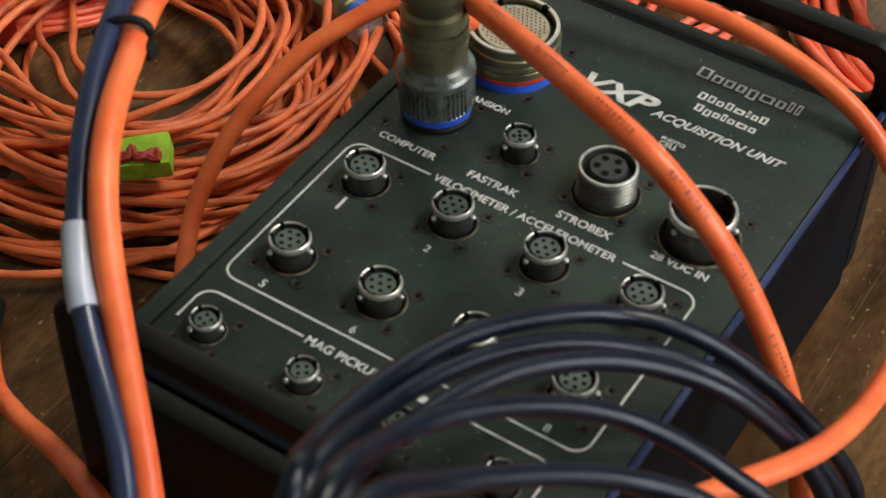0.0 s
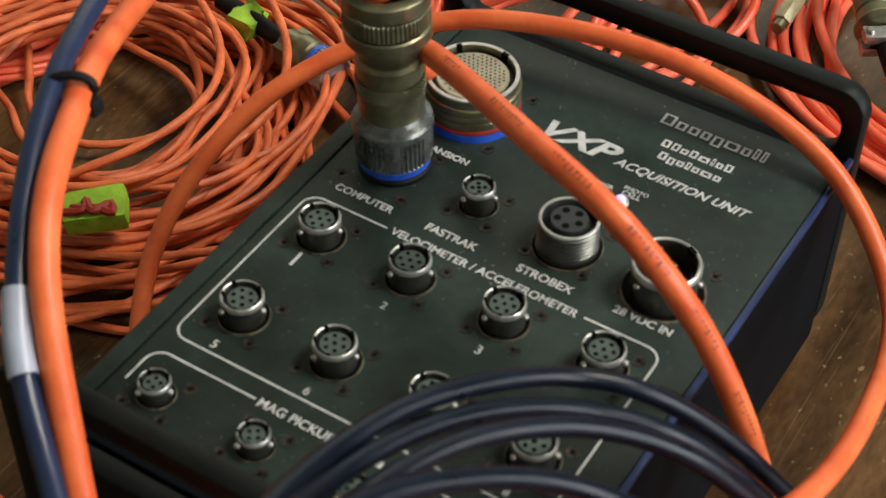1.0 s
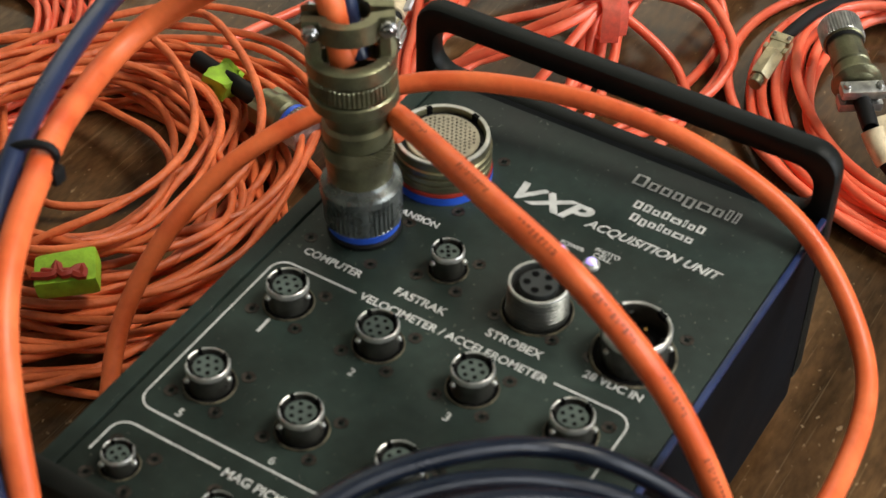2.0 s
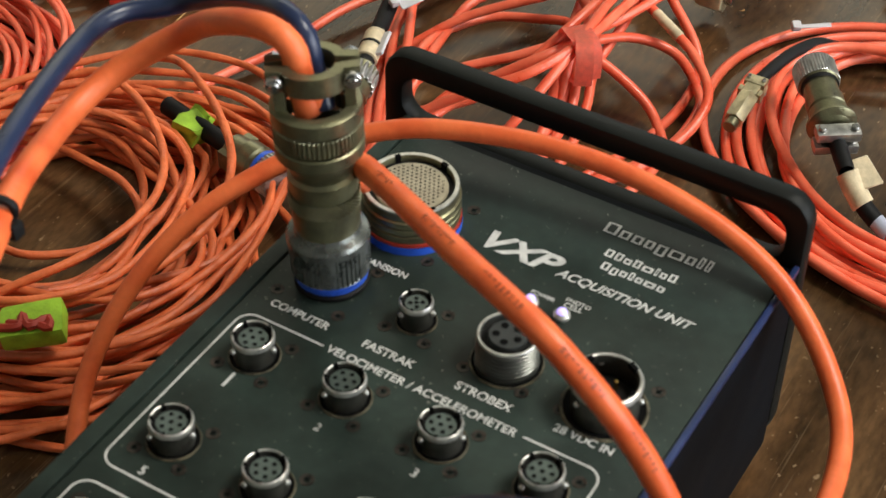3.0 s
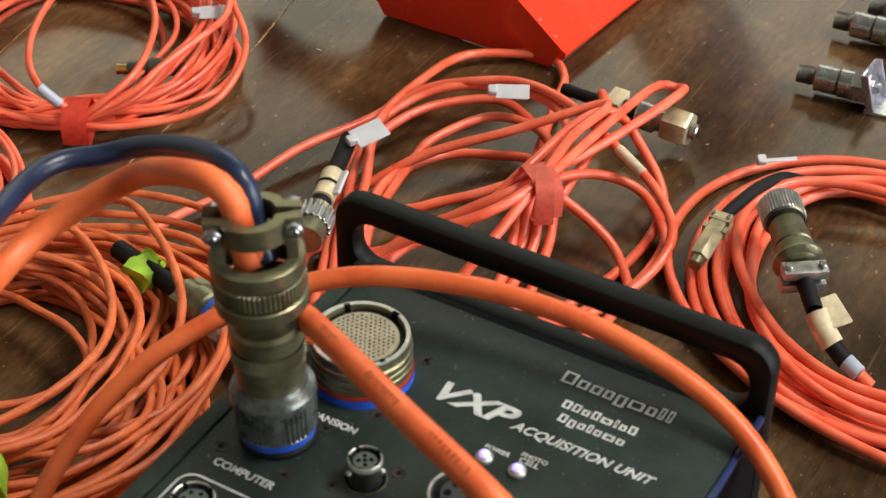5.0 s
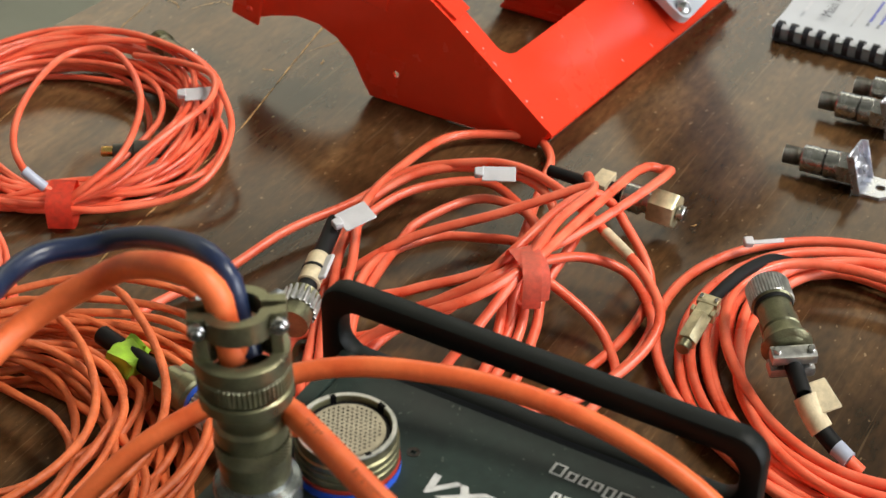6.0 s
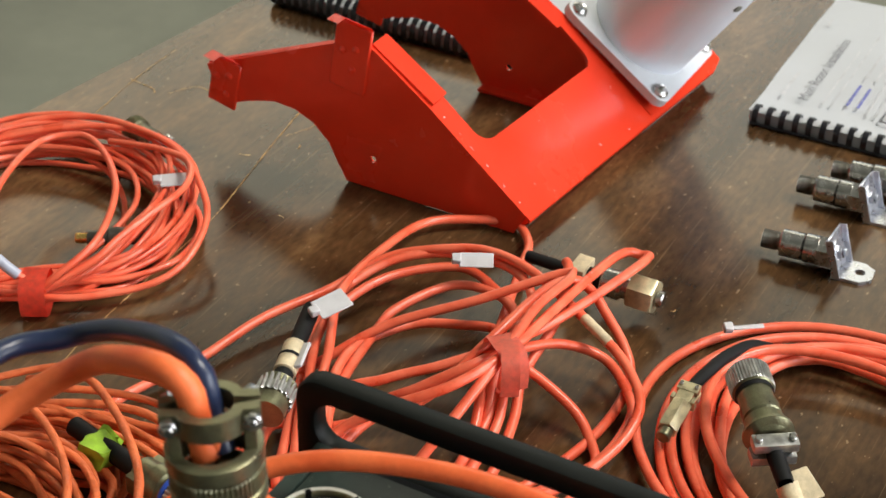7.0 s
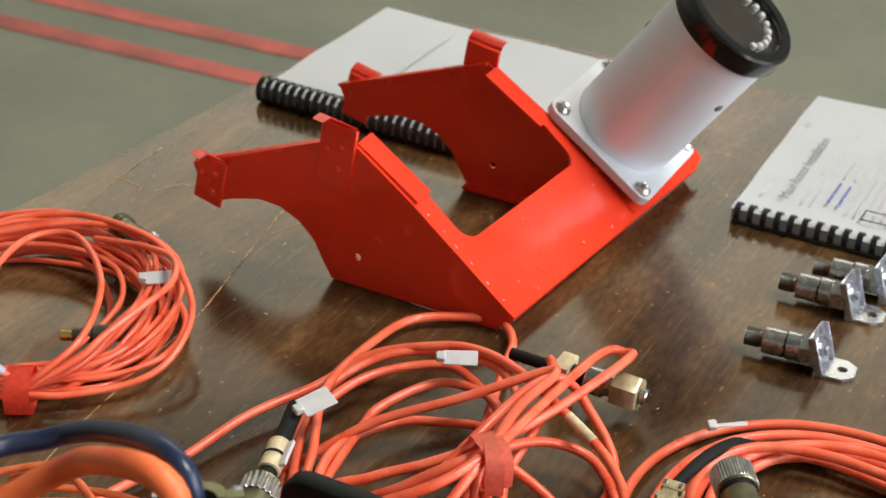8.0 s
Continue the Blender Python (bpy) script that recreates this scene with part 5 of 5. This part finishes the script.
def cheek(shift, drop, flip=1, kz=1.0):
    """One side sheet: curved cut-out, peg hole, folded rims along its edges and two riveted clips on top."""
    m = Matrix.Translation(Vector((0, 0.465, 0)) + shift - BO) @ pose(0, 0, drop, 90)
    c = part("side_sheet", plate([(x, z * kz) for x, z in CHEEK], 0.0022, m, ((-0.1985, 0.0225 * kz, 0.0022),)), REDPAINT, bracket, "deep red side sheet with a curved cut-out")
    # rim folded along the slope, 12 mm deep
    w = Vector((0, 0.0125 * flip, 0))
    at = lambda x, z, dy=0.0: Vector((x, 0.465 + dy, z * kz + drop)) + shift - BO

    def fold(points, depth, t=0.002):
        bm = bmesh.new()
        for (x0, z0), (x1, z1) in zip(points, points[1:]):
            d = Vector((x1 - x0, 0, z1 - z0)).normalized()
            nrm = Vector((-d.z, 0, d.x)) * t
            a, b = at(x0, z0), at(x1, z1)
            v = [bm.verts.new(q) for q in (a, b, b + depth, a + depth, a + nrm, b + nrm, b + depth + nrm, a + depth + nrm)]
            for f in ((0, 1, 2, 3), (7, 6, 5, 4), (0, 4, 5, 1), (1, 5, 6, 2), (2, 6, 7, 3), (3, 7, 4, 0)):
                bm.faces.new([v[i] for i in f])
        bmesh.ops.recalc_face_normals(bm, faces=bm.faces[:])
        return bm

    part("folded_rim", fold([(-0.159, 0.072), (-0.199, 0.101)], w * 1.25), REDPAINT, c, smooth=False)
    part("folded_rim", fold([(-0.205, 0.1035), (-0.316, 0.057)], w * 0.35), REDPAINT, c, smooth=False)
    part("folded_rim", fold([(-0.217, 0.0012), (-0.165, 0.0010)], w * 0.8), REDPAINT, c, smooth=False)
    for x, z, wd, tall, lean in ((-0.303, 0.047, 0.020, 0.033, -13), (-0.212, 0.090, 0.024, 0.044, -9)):
        off = -0.0026 * flip - (0 if flip > 0 else 0.0022)
        bm = box(-wd / 2, wd / 2, -0.0013, 0.0013, -tall / 2, tall / 2, 0.0008, 1)
        bmesh.ops.transform(bm, matrix=Matrix.Translation(at(x, z, off)) @ pose(0, 0, 0, 0, -lean, 0), verts=bm.verts[:])
        clip = part("clip", bm, REDPAINT, c, "riveted red clip")
        # hooked top of the clip
        bm = bmesh.new()
        prev = None
        lip = [(0, tall / 2 - 0.001), (-0.0012 * flip, tall / 2 + 0.0022), (-0.0036 * flip, tall / 2 + 0.0036), (-0.0052 * flip, tall / 2 + 0.0040), (-0.0130 * flip if flip > 0 else 0.0085, tall / 2 + 0.0040)]
        for y, z_ in lip:
            reach = -wd / 2 + 0.0075 if flip > 0 and abs(y) > 0.005 else wd / 2
            cur = [bm.verts.new((q, y, z_)) for q in (-wd / 2, reach)]
            if prev:
                bm.faces.new((prev[0], prev[1], cur[1], cur[0]))
            prev = cur
        bmesh.ops.solidify(bm, geom=bm.faces[:], thickness=0.0015)
        bmesh.ops.recalc_face_normals(bm, faces=bm.faces[:])
        bmesh.ops.transform(bm, matrix=Matrix.Translation(at(x, z, off)) @ pose(0, 0, 0, 0, -lean, 0), verts=bm.verts[:])
        part("clip_hook", bm, REDPAINT, clip)
        for rx_, rz_ in ((-0.005, 0.004), (0.004, 0.006), (0.001, -0.008)):
            b = lathe([(0.0024, 0), (0.0022, 0.0008), (0.0014, 0.0014), (0, 0.0017)], 12, Matrix.Translation(at(x + rx_, z + rz_, off - 0.0012)) @ pose(0, 0, 0, 90))
            part("rivet", b, REDPAINT, clip)


cheek(Vector((0, 0, 0)), 0.0, 1, 0.955)
cheek(Vector((0.0142, 0.1465, 0)), 0.0, -1, 0.895)
# lamp on the far part of the base sheet
LX, LY = Vector((-0.8094, -0.0410, 0.5860)), Vector((0.0343, 0.9993, -0.0087))
LB = Matrix.Translation(Vector((-0.1140, 0.6517, 0.0442)) - BO) @ Matrix((LX, LY, LX.cross(LY) if LX.cross(LY).z > 0 else -LX.cross(LY))).transposed().to_4x4() @ Matrix.Scale(1.043, 4)
TU = pose(0.0, 0.0, 0)
lamp = new("signal_lamp")
lamp.parent = bracket
lamp["label"] = "satin silver cylindrical lamp on a white plate"
lamp.matrix_basis = LB
part("mount_plate", plate(rounded(-0.042, 0.042, -0.0415, 0.0415, 0.008), 0.0055), PLATEWHITE, lamp, "white mounting plate")
part("tube", lathe([(0.0345, 0.0055), (0.0345, 0.107), (0.0335, 0.108)], 64, TU), LAMPWHITE, lamp, "satin silver tube")
part("rim", lathe([(0.0348, 0.1040), (0.0368, 0.1045), (0.0378, 0.1060), (0.0378, 0.1175), (0.0366, 0.1190), (0.0305, 0.1190), (0.0297, 0.1175), (0.0297, 0.1130)], 64, TU), GLOSSBLACK, lamp, "gloss black front rim")
part("lens", lathe([(0.0297, 0.1145), (0, 0.1145)], 40, TU), LENSGLASS, lamp, "dark lens")
for k in range(12):
    a = 2 * math.pi * k / 22 + 0.6
    part("bulb", lathe([(0.0024, 0.1145), (0.0024, 0.1160), (0.0017, 0.1172), (0, 0.1177)], 12, TU @ pose(0.0225 * math.cos(a), 0.0225 * math.sin(a), 0)), BULB, lamp, "clear bulb")
for sx, sy in ((1, -1), (-1, -1), (-1, 1), (1, 1)):
    part("plate_screw", lathe([(0.0052, 0.0055), (0.0050, 0.0075), (0.0030, 0.0092), (0.0022, 0.0088), (0, 0.0086)], 16, pose(sx * 0.0345, sy * 0.0345, 0)), STEEL, lamp, "steel screw")
for a in (-7, -154, 99):
    part("tube_screw", rod(0.0028, 0.0338, 0.0352, 14, TU @ pose(0, 0, 0.072, 0, 0, a) @ pose(0, 0, 0, 0, 90, 0)), STEELDARK, lamp, "countersunk screw")

# ---------- sensors ----------
def bmesh_turn(ob, m):
    ob.data.transform(m)


def sensor(x, y, turn, label):
    """A turned steel sensor with threaded nose, hexagon, and a bent steel foot with a bolt."""
    s = thing("vibration_sensor", label, "sensor", "sensors", at=(x, y, 0))
    s.rotation_euler, s.scale = (0, 0, radians(turn)), (0.87, 0.87, 0.87)
    ax = lambda: pose(0, 0, 0.0115, 0, 90, 0)
    prof = [(0, -0.012)]
    for k in range(8):
        prof += [(0.0064, -0.012 + k * 0.0013), (0.0058, -0.0114 + k * 0.0013)]
    part("threaded_nose", lathe(prof + [(0.005, 0.0)], 22, ax()), STEELDARK, s, "worn threaded nose")
    part("barrel", lathe([(0.0050, -0.0005), (0.0084, 0.0), (0.0089, 0.0006), (0.0089, 0.0140), (0.0084, 0.0145), (0.0084, 0.0152), (0.0095, 0.0157), (0.0095, 0.0240), (0.0085, 0.0245)], 30, ax()), STEEL, s)
    part("joint_line", lathe([(0.0084, 0.0146), (0.0088, 0.0149), (0.0088, 0.0155), (0.0084, 0.0158)], 26, ax()), RUBBER, s)
    part("hexagon", hexagon(0.0108, 0.0240, 0.0345, ax()), STEEL, s)
    lean = pose(0.0405, 0, 0.0006, 0, -17, -8)
    f = part("foot", box(-0.0018, 0.0, -0.0112, 0.0112, 0.0, 0.0275, 0.0004, 1), ZINC, s, "bent bright zinc foot")
    bmesh_turn(f, lean)
    part("foot_tab", plate([(0.0395, -0.0115), (0.054, -0.0115), (0.061, -0.006), (0.061, 0.006), (0.054, 0.0115), (0.0395, 0.0115)], 0.0022, pose(0, 0, 0.0002), ((0.0525, 0, 0.0034),)), ZINC, f)
    for y in (-0.0124, 0.0112):
        bmesh_turn(part("foot_rail", box(-0.0018, 0.0036, y, y + 0.0012, 0.0, 0.0275, 0.0003, 1), ZINC, f), lean)
    bolt = join(rod(0.0060, 0.0, 0.0010, 18), hexagon(0.0046, 0.0010, 0.0036), rod(0.0026, 0.0036, 0.0062, 12))
    bmesh.ops.transform(bolt, matrix=lean @ pose(0.0, 0, 0.0135, 0, 90, 0), verts=bolt.verts[:])
    part("bolt", bolt, ZINC, s, "small bolt")
    return s


sensor(0.0365, 0.5190, 6, "steel vibration sensor with a bent foot lying on the table")
sensor(0.0340, 0.5850, 4, "steel vibration sensor with a bent foot lying on the table")
sensor(0.0460, 0.6120, 5, "steel vibration sensor lying behind another one")

# ---------- manuals ----------
def manual(x, y, turn, wide, deep, label, rings, seed, fat=0.0):
    """A comb-bound manual: a block of sheets, a cover sheet with a slight lift, and a comb along the near edge."""
    rng = random.Random(seed)
    mn = thing("manual", label, "manual", "manuals", at=(x, y, 0))
    mn.rotation_euler = (0, 0, radians(turn))
    part("page_block", box(0, wide, 0.0, deep, 0.0006, 0.0085, 0.0004, 1), PAPER, mn, "stack of white pages", smooth=False)
    bm = bmesh.new()
    nx, ny = 16, 12
    g = [[bm.verts.new((wide * i / nx - 0.0006, -0.001 + (deep + 0.002) * j / ny, 0.0095 + 0.0018 * noise.noise(Vector((i * 0.25, j * 0.3, seed))))) for j in range(ny + 1)] for i in range(nx + 1)]
    for i in range(nx):
        for j in range(ny):
            bm.faces.new((g[i][j], g[i + 1][j], g[i + 1][j + 1], g[i][j + 1]))
    part("cover_sheet", bm, PAPER, mn)
    if fat:
        part("page_edges", box(0.001, wide - 0.001, -0.0065, 0.0, 0.0012, 0.0125, 0.0006, 1), PAPER, mn, "page edges inside the comb", smooth=False)
    part("comb_spine", tube([(0.002, -0.0030 - fat, 0.0018), (wide / 2, -0.0030 - fat, 0.0018), (wide - 0.002, -0.0030 - fat, 0.0018)], 0.0010, 8, step=0.02), COMB, mn, "black comb spine")
    ctr, hy_, hz_ = (0.0022, 0.0058), 0.0052 + fat, 0.0062 + fat
    pts = [(0, ctr[0] - fat + hy_ * math.cos(q), max(0.0019, ctr[1] + fat * 0.6 + hz_ * math.sin(q))) for q in [radians(20 + 250 * k / 12) for k in range(13)]]
    band, base, prev = wide / rings * (0.30 if fat else 0.21), bmesh.new(), None
    for q, (_, y_, z_) in enumerate(pts):
        d = Vector((y_ - ctr[0] + fat, z_ - ctr[1] - fat * 0.6)).normalized() * 0.0009
        cur = [base.verts.new(v) for v in ((-band, y_, z_), (band, y_, z_), (band, y_ + d.x, z_ + d.y), (-band, y_ + d.x, z_ + d.y))]
        if prev:
            for a in range(4):
                base.faces.new((prev[a], prev[(a + 1) % 4], cur[(a + 1) % 4], cur[a]))
        prev = cur
    bmesh.ops.recalc_face_normals(base, faces=base.faces[:])
    first = None
    for k in range(rings):
        px = wide * (k + 0.5) / rings
        if first is None:
            first = part("comb_ring", base, COMB, mn)
            first.location = (px, 0.0, 0.0)
        else:
            o = new("comb_ring", first.data)
            o.parent, o.location = mn, (px, 0.0, 0.0)
    return mn


back = manual(-0.394, 0.651, -1.2, 0.275, 0.172, "open comb-bound manual with white pages lying near the table's edge", 40, 2, 0.0035)
front = manual(-0.0345, 0.656, 1.4, 0.275, 0.190, "comb-bound manual with a printed white page lying on the table", 31, 6)


def column_text(parent, rows_, mat_, z=0.0122):
    for x, y, words, h, unit_ in rows_:
        bars(words, 0, 0, h, unit_, parent, mat_, 0, pose(x, y, z, 0, 0, 90))


lettering("Main Rotor Installation", 0, 0, 0.096, front, PAPERINK, 0, 0.0, name="page_heading", mx=pose(0.030, 0.024, 0.0122, 0, 0, 90))
rng = random.Random(4)
column_text(front, [(0.014, 0.024, (3, 4, 9), 0.0022, 0.0020), (0.010, 0.135, (3, 2), 0.0022, 0.0020)], PALEINK)
column_text(front, [(0.040 + 0.0058 * k, 0.024, tuple(rng.randint(2, 8) for _ in range(12)), 0.0011, 0.0016) for k in (0, 1, 5, 6, 7, 8, 9)], PALEINK)
column_text(front, [(0.055, 0.030, (6, 9), 0.0019, 0.0020), (0.062, 0.030, (5, 9), 0.0019, 0.0020)], BLUEINK)
column_text(front, [(0.055, 0.070, (4, 5, 6, 3, 5), 0.0016, 0.0016), (0.062, 0.070, (4, 5, 6, 3), 0.0016, 0.0016)], PALEINK)
part("figure_frame", join(box(0.078, 0.079, 0.020, 0.034, 0.0118, 0.0122), box(0.095, 0.096, 0.020, 0.034, 0.0118, 0.0122), box(0.078, 0.096, 0.020, 0.021, 0.0118, 0.0123), box(0.078, 0.096, 0.033, 0.034, 0.0118, 0.0123)), PAPERINK, front, "small printed figure", smooth=False)
column_text(back, [(0.075, 0.055, (2, 3, 2, 4, 6, 7, 5, 9), 0.0018, 0.0022), (0.092, 0.060, (5, 4, 2, 4), 0.0016, 0.0020), (0.165, 0.030, (6, 5, 4), 0.0018, 0.0020), (0.172, 0.030, (7, 6), 0.0018, 0.0020), (0.179, 0.030, (4, 6, 3), 0.0018, 0.0020)], PALEINK)
